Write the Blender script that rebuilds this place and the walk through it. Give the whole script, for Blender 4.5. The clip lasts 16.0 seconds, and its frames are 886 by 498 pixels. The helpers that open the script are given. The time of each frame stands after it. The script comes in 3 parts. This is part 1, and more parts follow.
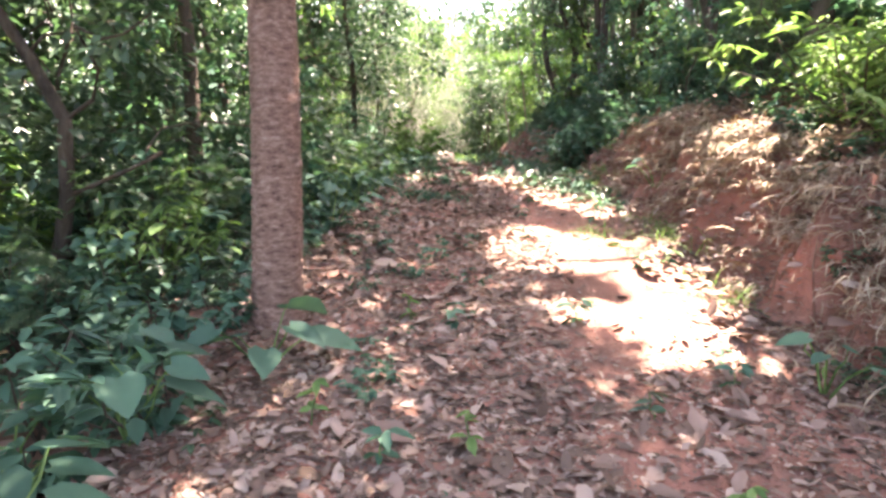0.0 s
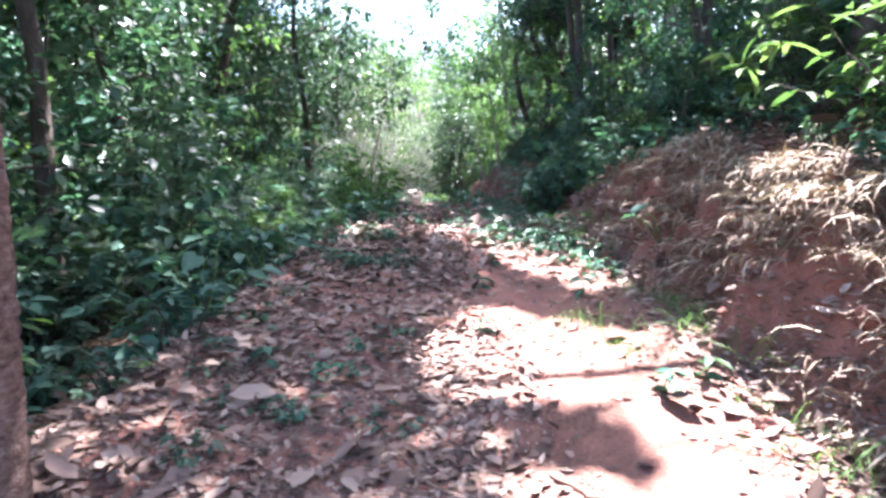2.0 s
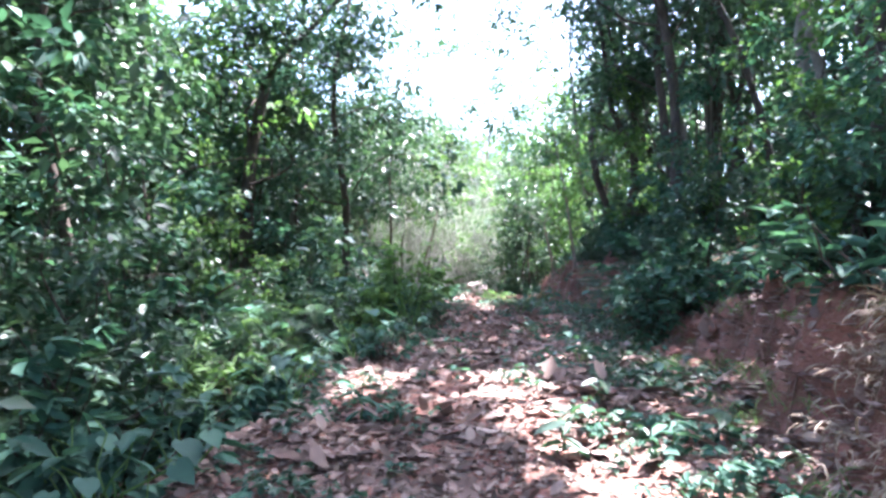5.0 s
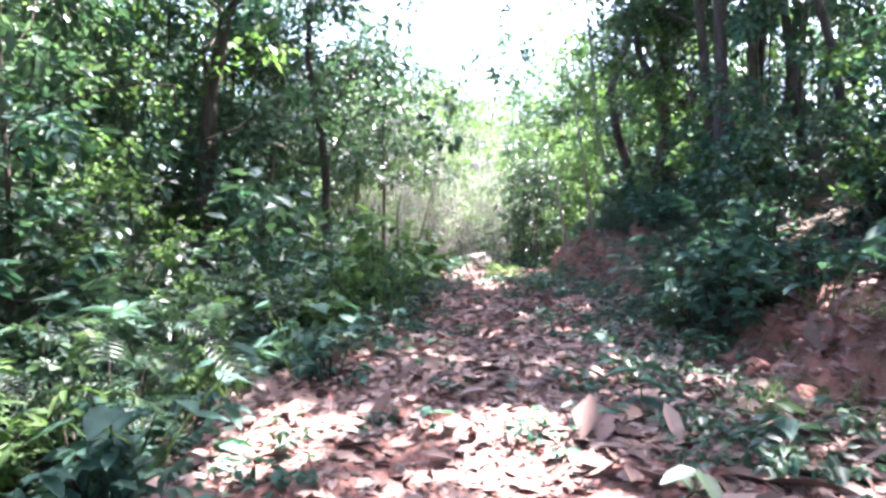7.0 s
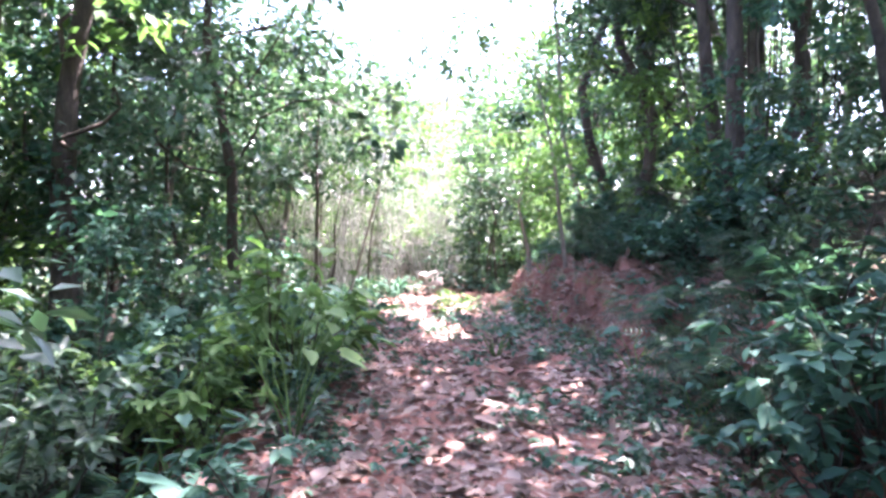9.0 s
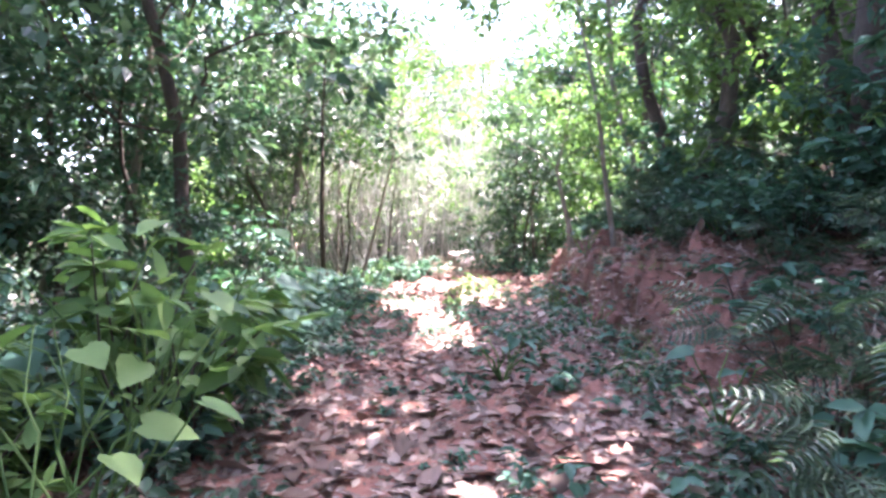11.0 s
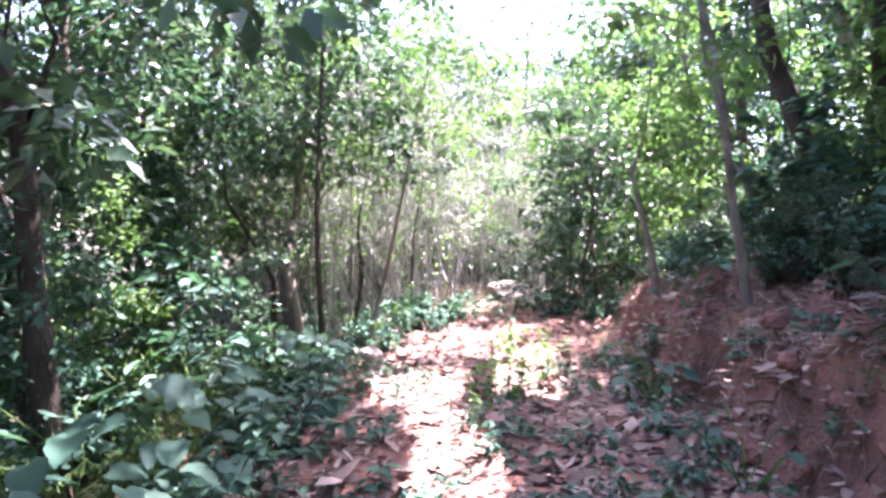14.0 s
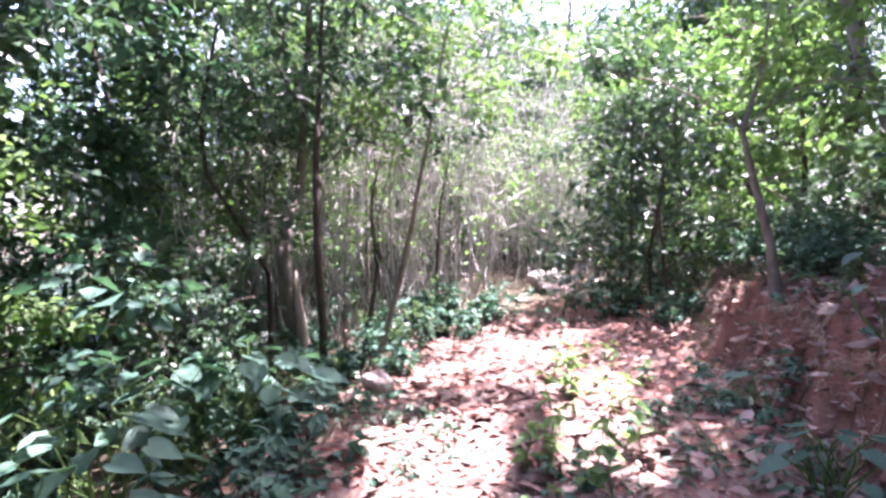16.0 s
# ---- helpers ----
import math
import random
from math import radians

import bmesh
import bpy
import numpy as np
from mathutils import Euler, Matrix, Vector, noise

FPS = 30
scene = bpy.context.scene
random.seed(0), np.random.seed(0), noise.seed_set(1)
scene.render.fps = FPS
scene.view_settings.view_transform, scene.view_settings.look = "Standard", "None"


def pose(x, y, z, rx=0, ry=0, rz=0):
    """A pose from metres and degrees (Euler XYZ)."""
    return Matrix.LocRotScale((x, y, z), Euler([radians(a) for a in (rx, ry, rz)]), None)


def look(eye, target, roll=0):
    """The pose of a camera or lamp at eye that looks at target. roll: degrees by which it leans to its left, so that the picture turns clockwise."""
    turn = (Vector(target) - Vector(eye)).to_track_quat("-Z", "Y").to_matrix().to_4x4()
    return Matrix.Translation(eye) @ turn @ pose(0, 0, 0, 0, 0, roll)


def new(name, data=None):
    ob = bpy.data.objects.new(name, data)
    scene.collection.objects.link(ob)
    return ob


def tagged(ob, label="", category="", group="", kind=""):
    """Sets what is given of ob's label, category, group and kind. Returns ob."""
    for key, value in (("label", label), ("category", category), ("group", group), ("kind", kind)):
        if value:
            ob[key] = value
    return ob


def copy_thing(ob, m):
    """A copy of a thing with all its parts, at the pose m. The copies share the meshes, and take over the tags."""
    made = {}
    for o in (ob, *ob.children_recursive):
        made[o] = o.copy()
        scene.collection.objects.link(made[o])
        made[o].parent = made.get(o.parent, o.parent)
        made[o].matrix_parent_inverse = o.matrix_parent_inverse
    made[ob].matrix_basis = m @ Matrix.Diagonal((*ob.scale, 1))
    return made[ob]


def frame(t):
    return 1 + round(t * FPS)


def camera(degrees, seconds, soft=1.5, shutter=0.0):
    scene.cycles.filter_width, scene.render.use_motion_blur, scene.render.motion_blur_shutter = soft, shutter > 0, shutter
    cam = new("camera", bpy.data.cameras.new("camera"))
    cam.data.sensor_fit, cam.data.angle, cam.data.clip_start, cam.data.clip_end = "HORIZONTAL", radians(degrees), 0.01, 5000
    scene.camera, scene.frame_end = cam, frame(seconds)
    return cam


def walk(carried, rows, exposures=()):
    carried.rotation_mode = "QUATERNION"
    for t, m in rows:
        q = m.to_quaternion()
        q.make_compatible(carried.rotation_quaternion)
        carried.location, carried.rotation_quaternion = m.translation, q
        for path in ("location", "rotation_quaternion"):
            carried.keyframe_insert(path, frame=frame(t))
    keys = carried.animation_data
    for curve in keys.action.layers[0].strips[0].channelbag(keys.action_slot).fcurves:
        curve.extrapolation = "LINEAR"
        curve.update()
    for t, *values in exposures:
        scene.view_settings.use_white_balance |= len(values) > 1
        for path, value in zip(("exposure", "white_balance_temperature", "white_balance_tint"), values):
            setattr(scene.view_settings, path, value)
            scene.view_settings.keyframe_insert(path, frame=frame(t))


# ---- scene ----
cam = camera(73.3, 16.0, soft=2.9)
EXPOSURE = 3.55
PATH = [
    (0, (0.107, 0.227, 1.24), (0.071, 2.201, 0.918), 1.2),
    (0.5, (0.253, 0.68, 1.225), (0.32, 2.654, 0.908), 0.9),
    (1, (0.313, 1.186, 1.211), (0.419, 3.16, 0.906), 0.9),
    (1.5, (0.358, 1.674, 1.274), (0.417, 3.655, 1.0), 0.4),
    (2, (0.492, 2.225, 1.362), (0.518, 4.214, 1.157), -0.0),
    (2.5, (0.545, 2.752, 1.463), (0.531, 4.75, 1.391), -0.9),
    (3, (0.555, 3.218, 1.553), (0.522, 5.218, 1.593), -1.7),
    (3.5, (0.640, 3.768, 1.633), (0.625, 5.766, 1.723), -2.2),
    (4, (0.61, 4.248, 1.683), (0.528, 6.243, 1.791), -1.5),
    (6.5, (0.797, 6.811, 1.764), (0.548, 8.795, 1.745), 0.9),
    (7, (0.676, 7.318, 1.803), (0.452, 9.305, 1.769), 0.2),
    (7.5, (0.646, 7.965, 1.978), (0.477, 9.958, 1.933), -0.8),
    (8, (0.558, 8.504, 2.076), (0.475, 10.503, 2.067), -0.6),
    (8.5, (0.64, 9.167, 2.19), (0.616, 11.167, 2.173), -0.9),
    (9, (0.568, 9.805, 2.247), (0.509, 11.804, 2.225), 0.4),
    (11.5, (1.14, 12.663, 2.183), (0.88, 14.643, 2.068), -0.4),
    (12, (1.101, 13.2, 2.25), (0.812, 15.175, 2.12), -0.0),
    (12.5, (1.101, 13.813, 2.283), (0.748, 15.776, 2.138), -0.7),
    (13, (0.985, 14.363, 2.329), (0.61, 16.322, 2.192), -1.2),
    (13.5, (0.997, 14.773, 2.416), (0.566, 16.725, 2.331), -1.9),
    (14, (0.973, 15.39, 2.433), (0.579, 17.35, 2.386), -1.6),
    (14.5, (0.866, 15.929, 2.435), (0.445, 17.884, 2.395), -1.3),
    (15, (0.82, 16.482, 2.442), (0.387, 18.434, 2.365), -1.6),
    (15.5, (0.688, 17.002, 2.436), (0.234, 18.946, 2.33), -1.6),
    (16, (0.538, 17.506, 2.469), (0.042, 19.44, 2.356), -2.0),
]
walk(cam, [(t, look(eye, target, roll)) for t, eye, target, roll in PATH],
     [(t, EXPOSURE + e, k, tint) for t, e, k, tint in ((0, 0.25, 7500, 25), (1, 0.1, 6700, 20), (2, -0.2, 5750, 21), (4, -0.15, 5500, 21), (7, 0.2, 5950, 29), (9, 0.6, 5950, 34), (12, 0.5, 6150, 34), (14, 0.1, 5950, 38), (16, -0.2, 5950, 42))])


# ---- world and sun ----
SUN_EL, SUN_TO = radians(67), Vector((0.62, 0.78, 0)).normalized()
TO_SUN = Vector((SUN_TO.x * math.cos(SUN_EL), SUN_TO.y * math.cos(SUN_EL), math.sin(SUN_EL)))
world = bpy.data.worlds.new("world")
scene.world = world
world.use_nodes = True
wn = world.node_tree
sky = wn.nodes.new("ShaderNodeTexSky")
sky.sky_type, sky.sun_disc = "NISHITA", False
sky.sun_elevation, sky.sun_rotation = SUN_EL, math.atan2(SUN_TO.x, SUN_TO.y)
sky.air_density, sky.dust_density = 1.0, 3.0
bg = wn.nodes["Background"]
bg.inputs["Strength"].default_value = 0.15
wn.links.new(sky.outputs[0], bg.inputs["Color"])
sun = new("sun", bpy.data.lights.new("sun", "SUN"))
sun.data.energy, sun.data.angle, sun.data.color = 5.0, radians(0.5), (1.0, 0.95, 0.86)
sun.matrix_world = look(TO_SUN * 60, (0, 0, 0))


# ---- materials ----
def material(name, stops, scale=6.0, rough=0.8, bump=0.3, bump_scale=40.0, island=0.0, translucent=0.0, stretch=(1, 1, 1), specular=0.3, detail=6.0):
    """Colours from a ramp over two scales of noise, with a fine relief; island: how far each loose piece differs; translucent: light that comes through a leaf."""
    m = bpy.data.materials.new(name)
    m.use_nodes = True
    t = m.node_tree
    n, l = t.nodes, t.links
    b = n["Principled BSDF"]
    b.inputs["Roughness"].default_value = rough
    b.inputs["Specular IOR Level"].default_value = specular
    coord = n.new("ShaderNodeTexCoord")
    mapping = n.new("ShaderNodeMapping")
    mapping.inputs["Scale"].default_value = stretch
    l.new(coord.outputs["Object"], mapping.inputs[0])
    big = n.new("ShaderNodeTexNoise")
    big.inputs["Scale"].default_value, big.inputs["Detail"].default_value = scale, detail
    big.inputs["Roughness"].default_value = 0.65
    l.new(mapping.outputs[0], big.inputs[0])
    ramp = n.new("ShaderNodeValToRGB")
    while len(ramp.color_ramp.elements) < len(stops):
        ramp.color_ramp.elements.new(0.5)
    for e, (at, c) in zip(ramp.color_ramp.elements, stops):
        e.position, e.color = at, (*c, 1)
    fac = big.outputs[0]
    if island:
        geo = n.new("ShaderNodeNewGeometry")
        info = n.new("ShaderNodeObjectInfo")
        add = n.new("ShaderNodeMath")
        add.operation = "ADD"
        l.new(geo.outputs["Random Per Island"], add.inputs[0])
        l.new(info.outputs["Random"], add.inputs[1])
        fr = n.new("ShaderNodeMath")
        fr.operation = "FRACT"
        l.new(add.outputs[0], fr.inputs[0])
        mix = n.new("ShaderNodeMix")
        mix.inputs[0].default_value = island
        l.new(big.outputs[0], mix.inputs[2])
        l.new(fr.outputs[0], mix.inputs[3])
        fac = mix.outputs[0]
    l.new(fac, ramp.inputs[0])
    l.new(ramp.outputs[0], b.inputs["Base Color"])
    if bump:
        fine = n.new("ShaderNodeTexNoise")
        fine.inputs["Scale"].default_value, fine.inputs["Detail"].default_value = bump_scale, 5
        l.new(mapping.outputs[0], fine.inputs[0])
        bn = n.new("ShaderNodeBump")
        bn.inputs["Strength"].default_value, bn.inputs["Distance"].default_value = bump, 0.03
        l.new(fine.outputs[0], bn.inputs["Height"])
        l.new(bn.outputs[0], b.inputs["Normal"])
    if translucent:
        tr = n.new("ShaderNodeBsdfTranslucent")
        ms = n.new("ShaderNodeMixShader")
        ms.inputs[0].default_value = translucent
        warm = n.new("ShaderNodeMix")
        warm.data_type, warm.blend_type = "RGBA", "MULTIPLY"
        warm.inputs[0].default_value = 1.0
        l.new(ramp.outputs[0], warm.inputs[6])
        warm.inputs[7].default_value = (1.15, 1.3, 0.8, 1)
        l.new(warm.outputs[2], tr.inputs[0])
        l.new(b.outputs[0], ms.inputs[1])
        l.new(tr.outputs[0], ms.inputs[2])
        l.new(ms.outputs[0], n["Material Output"].inputs[0])
    return m


SOIL = material("red_soil", [(0.22, (0.10, 0.05, 0.038)), (0.42, (0.20, 0.10, 0.075)), (0.58, (0.27, 0.12, 0.09)), (0.8, (0.33, 0.20, 0.165))], 1.6, 0.95, 0.7, 45, detail=9)


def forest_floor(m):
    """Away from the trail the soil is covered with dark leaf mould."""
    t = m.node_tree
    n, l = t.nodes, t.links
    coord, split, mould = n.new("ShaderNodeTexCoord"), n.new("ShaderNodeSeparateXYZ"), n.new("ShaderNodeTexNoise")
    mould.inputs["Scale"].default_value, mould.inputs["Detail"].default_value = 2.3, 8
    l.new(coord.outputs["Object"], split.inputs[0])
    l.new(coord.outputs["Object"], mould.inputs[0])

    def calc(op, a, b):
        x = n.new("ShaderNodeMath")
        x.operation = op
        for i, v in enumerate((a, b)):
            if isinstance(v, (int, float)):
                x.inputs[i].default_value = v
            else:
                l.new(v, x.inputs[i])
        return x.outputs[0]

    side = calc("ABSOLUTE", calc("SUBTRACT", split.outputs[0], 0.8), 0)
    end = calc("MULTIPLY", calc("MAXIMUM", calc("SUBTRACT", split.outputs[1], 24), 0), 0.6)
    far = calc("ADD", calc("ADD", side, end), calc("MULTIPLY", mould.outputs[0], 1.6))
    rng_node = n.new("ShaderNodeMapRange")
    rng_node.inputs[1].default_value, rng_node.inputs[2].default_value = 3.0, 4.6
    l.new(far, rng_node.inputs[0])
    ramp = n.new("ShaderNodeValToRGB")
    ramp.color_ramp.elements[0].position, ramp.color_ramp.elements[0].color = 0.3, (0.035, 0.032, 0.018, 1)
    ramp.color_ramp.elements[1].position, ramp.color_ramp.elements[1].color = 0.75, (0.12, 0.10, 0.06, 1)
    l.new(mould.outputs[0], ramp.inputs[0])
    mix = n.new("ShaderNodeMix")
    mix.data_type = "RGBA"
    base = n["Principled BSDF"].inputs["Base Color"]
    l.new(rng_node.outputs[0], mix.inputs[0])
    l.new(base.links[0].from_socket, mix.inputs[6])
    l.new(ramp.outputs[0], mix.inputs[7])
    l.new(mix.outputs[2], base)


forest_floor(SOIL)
CLOD = material("soil_clod", [(0.25, (0.13, 0.06, 0.045)), (0.7, (0.28, 0.13, 0.10))], 6, 0.95, 0.7, 45)
BARK = material("brown_bark", [(0.3, (0.09, 0.05, 0.038)), (0.46, (0.23, 0.135, 0.105)), (0.6, (0.35, 0.225, 0.18)), (0.78, (0.56, 0.45, 0.39))], 17, 0.9, 1.0, 70, stretch=(1, 1, 2.2))
DARK_BARK = material("dark_bark", [(0.3, (0.03, 0.024, 0.02)), (0.6, (0.085, 0.065, 0.05)), (0.8, (0.16, 0.13, 0.11))], 7, 0.9, 0.9, 30, stretch=(1, 1, 0.4))
GREY_BARK = material("grey_bark", [(0.3, (0.10, 0.085, 0.07)), (0.6, (0.22, 0.19, 0.16)), (0.8, (0.36, 0.33, 0.30))], 7, 0.9, 0.7, 30, stretch=(1, 1, 0.5))
PALE_WOOD = material("split_pale_wood", [(0.3, (0.32, 0.24, 0.18)), (0.7, (0.62, 0.52, 0.42))], 12, 0.8, 0.6, 50, stretch=(1, 1, 0.2))
LEAF = material("dark_green_leaf", [(0.05, (0.022, 0.048, 0.032)), (0.45, (0.046, 0.095, 0.056)), (0.8, (0.082, 0.14, 0.078)), (1.0, (0.17, 0.22, 0.14))], 3, 0.42, 0.0, island=0.7, translucent=0.3, specular=0.5)
TEAL = material("blue_green_leaf", [(0.05, (0.03, 0.075, 0.055)), (0.5, (0.055, 0.13, 0.09)), (1.0, (0.10, 0.20, 0.13))], 3, 0.65, 0.0, island=0.7, translucent=0.28, specular=0.3)
LIGHT = material("light_green_leaf", [(0.05, (0.06, 0.12, 0.04)), (0.5, (0.11, 0.20, 0.065)), (1.0, (0.19, 0.28, 0.10))], 3, 0.6, 0.0, island=0.7, translucent=0.38, specular=0.25)
LITTER = material("dry_leaf", [(0.0, (0.06, 0.04, 0.03)), (0.3, (0.135, 0.085, 0.065)), (0.6, (0.24, 0.155, 0.125)), (0.88, (0.36, 0.265, 0.22)), (1.0, (0.52, 0.43, 0.37))], 8, 0.75, 0.0, island=0.8, specular=0.3)
STRAW = material("dry_grass", [(0.0, (0.13, 0.085, 0.06)), (0.45, (0.27, 0.20, 0.145)), (1.0, (0.46, 0.38, 0.29))], 8, 0.85, 0.0, island=0.85, translucent=0.08)
ROOT = material("dry_root", [(0.2, (0.12, 0.07, 0.05)), (0.8, (0.30, 0.19, 0.14))], 20, 0.9, 0.4, 60)
STONE = material("grey_pink_stone", [(0.25, (0.16, 0.12, 0.11)), (0.5, (0.28, 0.22, 0.20)), (0.8, (0.42, 0.36, 0.33))], 7, 0.85, 0.8, 50)
TWIG = material("grey_twig", [(0.0, (0.10, 0.09, 0.085)), (0.5, (0.40, 0.375, 0.35)), (1.0, (0.66, 0.63, 0.60))], 6, 0.9, 0.0, island=0.8)

# ---- mesh helpers ----
rng = np.random.default_rng(7)


def mesh(name, verts, tris, mat, smooth=False):
    me = bpy.data.meshes.new(name)
    verts, tris = np.asarray(verts, np.float32), np.asarray(tris, np.int32)
    me.vertices.add(len(verts))
    me.vertices.foreach_set("co", verts.ravel())
    me.loops.add(tris.size)
    me.loops.foreach_set("vertex_index", tris.ravel())
    me.polygons.add(len(tris))
    me.polygons.foreach_set("loop_start", np.arange(0, tris.size, 3, dtype=np.int32))
    if smooth:
        me.polygons.foreach_set("use_smooth", np.ones(len(tris), bool))
    me.update(calc_edges=True)
    me.materials.append(mat)
    return me


def part(name, verts, tris, mat, parent, label="", smooth=False):
    ob = new(name, mesh(name, verts, tris, mat, smooth))
    ob.parent = parent
    return tagged(ob, label)


def join(pieces):
    vs, fs, k = [], [], 0
    for v, f in pieces:
        vs.append(np.asarray(v)), fs.append(np.asarray(f) + k)
        k += len(v)
    return np.concatenate(vs), np.concatenate(fs)


def tube(points, radii, sides=8, rough=0.0, cap=True):
    """A limb along points with a radius at each; rough: uneven girth."""
    p, r = np.asarray(points, float), np.asarray(radii, float)
    t = np.gradient(p, axis=0)
    t /= np.linalg.norm(t, axis=1)[:, None] + 1e-9
    ref = np.where(np.abs(t[:, 2:3]) > 0.9, np.array([[1.0, 0, 0]]), np.array([[0, 0, 1.0]]))
    a = np.cross(t, ref)
    a /= np.linalg.norm(a, axis=1)[:, None] + 1e-9
    b = np.cross(t, a)
    ang = np.arange(sides) * 2 * math.pi / sides
    rr = r[:, None] * (1 + rough * rng.normal(size=(len(p), sides)))
    v = p[:, None] + rr[..., None] * (np.cos(ang)[None, :, None] * a[:, None] + np.sin(ang)[None, :, None] * b[:, None])
    n, i = len(p), np.arange(sides)
    j = (i + 1) % sides
    f = []
    for k in range(n - 1):
        f += [np.stack([k * sides + i, k * sides + j, (k + 1) * sides + j], 1), np.stack([k * sides + i, (k + 1) * sides + j, (k + 1) * sides + i], 1)]
    v = v.reshape(-1, 3)
    if cap:
        v = np.concatenate([v, p[-1:]])
        f.append(np.stack([(n - 1) * sides + i, (n - 1) * sides + j, np.full(sides, n * sides)], 1))
    return v, np.concatenate(f)


def bend(a, b, n=7, sag=0.0, wobble=0.05, seed=0):
    """A bowed line from a to b."""
    q = np.random.default_rng(seed)
    a, b = np.asarray(a, float), np.asarray(b, float)
    s = np.linspace(0, 1, n)[:, None]
    p = a + (b - a) * s
    p[:, 2] += sag * np.sin(math.pi * s[:, 0])
    knots = q.normal(size=(5, 3)) * wobble * np.linalg.norm(b - a)
    knots[0] = knots[-1] = 0
    at = s[:, 0] * 4
    i = np.minimum(at.astype(int), 3)
    u = at - i
    u = (u * u * (3 - 2 * u))[:, None]
    return p + knots[i] * (1 - u) + knots[i + 1] * u


# leaf shapes: x along the leaf, y across, z its relief
FAR_LEAF = (np.array([[0, 0, 0], [0.45, 0.27, 0.06], [1, 0, -0.10], [0.45, -0.27, 0.06]]), np.array([[0, 2, 1], [0, 3, 2]]))
MID_LEAF = (np.array([[0, 0, 0], [0.3, 0.23, 0.07], [0.68, 0.19, 0.02], [1, 0, -0.14], [0.68, -0.19, 0.02], [0.3, -0.23, 0.07]]), np.array([[0, 3, 2], [0, 2, 1], [0, 4, 3], [0, 5, 4]]))
DRY_LEAF = (np.array([[0, 0, 0.02], [0.3, 0.23, 0.13], [0.7, 0.20, 0.10], [1, 0, 0.06], [0.7, -0.20, 0.14], [0.3, -0.23, 0.10]]), np.array([[0, 3, 2], [0, 2, 1], [0, 4, 3], [0, 5, 4]]))
HEART_LEAF = (np.array([[0, 0, 0], [-0.12, 0.2, 0.03], [0.14, 0.38, 0.05], [0.5, 0.35, 0.04], [0.82, 0.17, -0.04], [1.05, 0, -0.14], [0.82, -0.17, -0.04], [0.5, -0.35, 0.04], [0.14, -0.38, 0.05], [-0.12, -0.2, 0.03], [0.3, 0, -0.03], [0.65, 0, -0.06]]),
              np.array([[0, 10, 1], [1, 10, 2], [2, 10, 3], [3, 10, 11], [3, 11, 4], [4, 11, 5], [0, 9, 10], [9, 8, 10], [8, 7, 10], [7, 11, 10], [7, 6, 11], [6, 5, 11]]))
LONG_LEAF = (np.array([[0, 0, 0], [0.35, 0.11, 0.03], [0.7, 0.09, -0.04], [1, 0, -0.2], [0.7, -0.09, -0.04], [0.35, -0.11, 0.03], [0.5, 0, -0.02]]),
             np.array([[0, 6, 1], [1, 6, 2], [2, 6, 3], [0, 5, 6], [5, 4, 6], [4, 3, 6]]))
CURLED_LEAF = (np.array([[0, 0, 0.02], [0.3, 0.24, 0.14], [0.68, 0.22, 0.16], [1, 0, 0.10], [0.68, -0.22, 0.12], [0.3, -0.24, 0.17], [0.5, 0, 0.0]]),
               np.array([[0, 6, 1], [1, 6, 2], [2, 6, 3], [0, 5, 6], [5, 4, 6], [4, 3, 6]]))
BLADE = (np.array([[0, 0.012, 0], [0, -0.012, 0], [0.4, 0.012, 0.03], [0.4, -0.012, 0.03], [0.75, 0.009, -0.14], [0.75, -0.009, -0.14], [0.92, 0, -0.46]]), np.array([[0, 1, 2], [1, 3, 2], [2, 3, 4], [3, 5, 4], [4, 5, 6]]))


def frond_shape(pairs=7):
    """A feathered leaf: a midrib with pairs of leaflets."""
    out = [(np.array([[0, 0.006, 0], [0, -0.006, 0], [1, 0, -0.2]]), np.array([[0, 1, 2]]))]
    for k in range(pairs):
        s = 0.15 + 0.8 * k / (pairs - 1)
        w = 0.34 * math.sin(math.pi * (0.2 + 0.7 * s)) + 0.06
        z = -0.2 * s * s
        for side in (1, -1):
            out.append((np.array([[s, 0, z], [s + 0.06, side * w * 0.5, z + 0.02], [s + 0.12, side * w, z - 0.05], [s + 0.005, side * w * 0.5, z + 0.02]]), np.array([[0, 1, 2], [0, 2, 3]])))
    return join(out)


FROND = frond_shape(8)


def unit(v):
    return v / (np.linalg.norm(v, axis=-1, keepdims=True) + 1e-9)


def leaves(pos, way, up, size, shape):
    """Leaves of one shape at pos, along way, their faces to up."""
    tv, tf = shape
    x = unit(way)
    y = unit(np.cross(up, x))
    z = np.cross(x, y)
    s = np.asarray(size)[:, None, None]
    v = pos[:, None] + s * (tv[None, :, 0:1] * x[:, None] + tv[None, :, 1:2] * y[:, None] + tv[None, :, 2:3] * z[:, None])
    f = tf[None] + (np.arange(len(pos)) * len(tv))[:, None, None]
    return v.reshape(-1, 3), f.reshape(-1, 3)


def cluster(q, centre, spread, n, size, shape, droop=0.25):
    """n leaves round centre, turned outwards."""
    off = unit(q.normal(size=(n, 3))) * (q.random((n, 1)) ** 0.45)
    pos = np.asarray(centre) + off * np.asarray(spread)
    way = off + q.normal(size=(n, 3)) * 0.5
    way[:, 2] = way[:, 2] * 0.5 - droop
    up = q.normal(size=(n, 3)) * 0.45 + np.array([0, 0, 1.0])
    return leaves(pos, way, up, size * (0.6 + 0.7 * q.random(n)), shape)


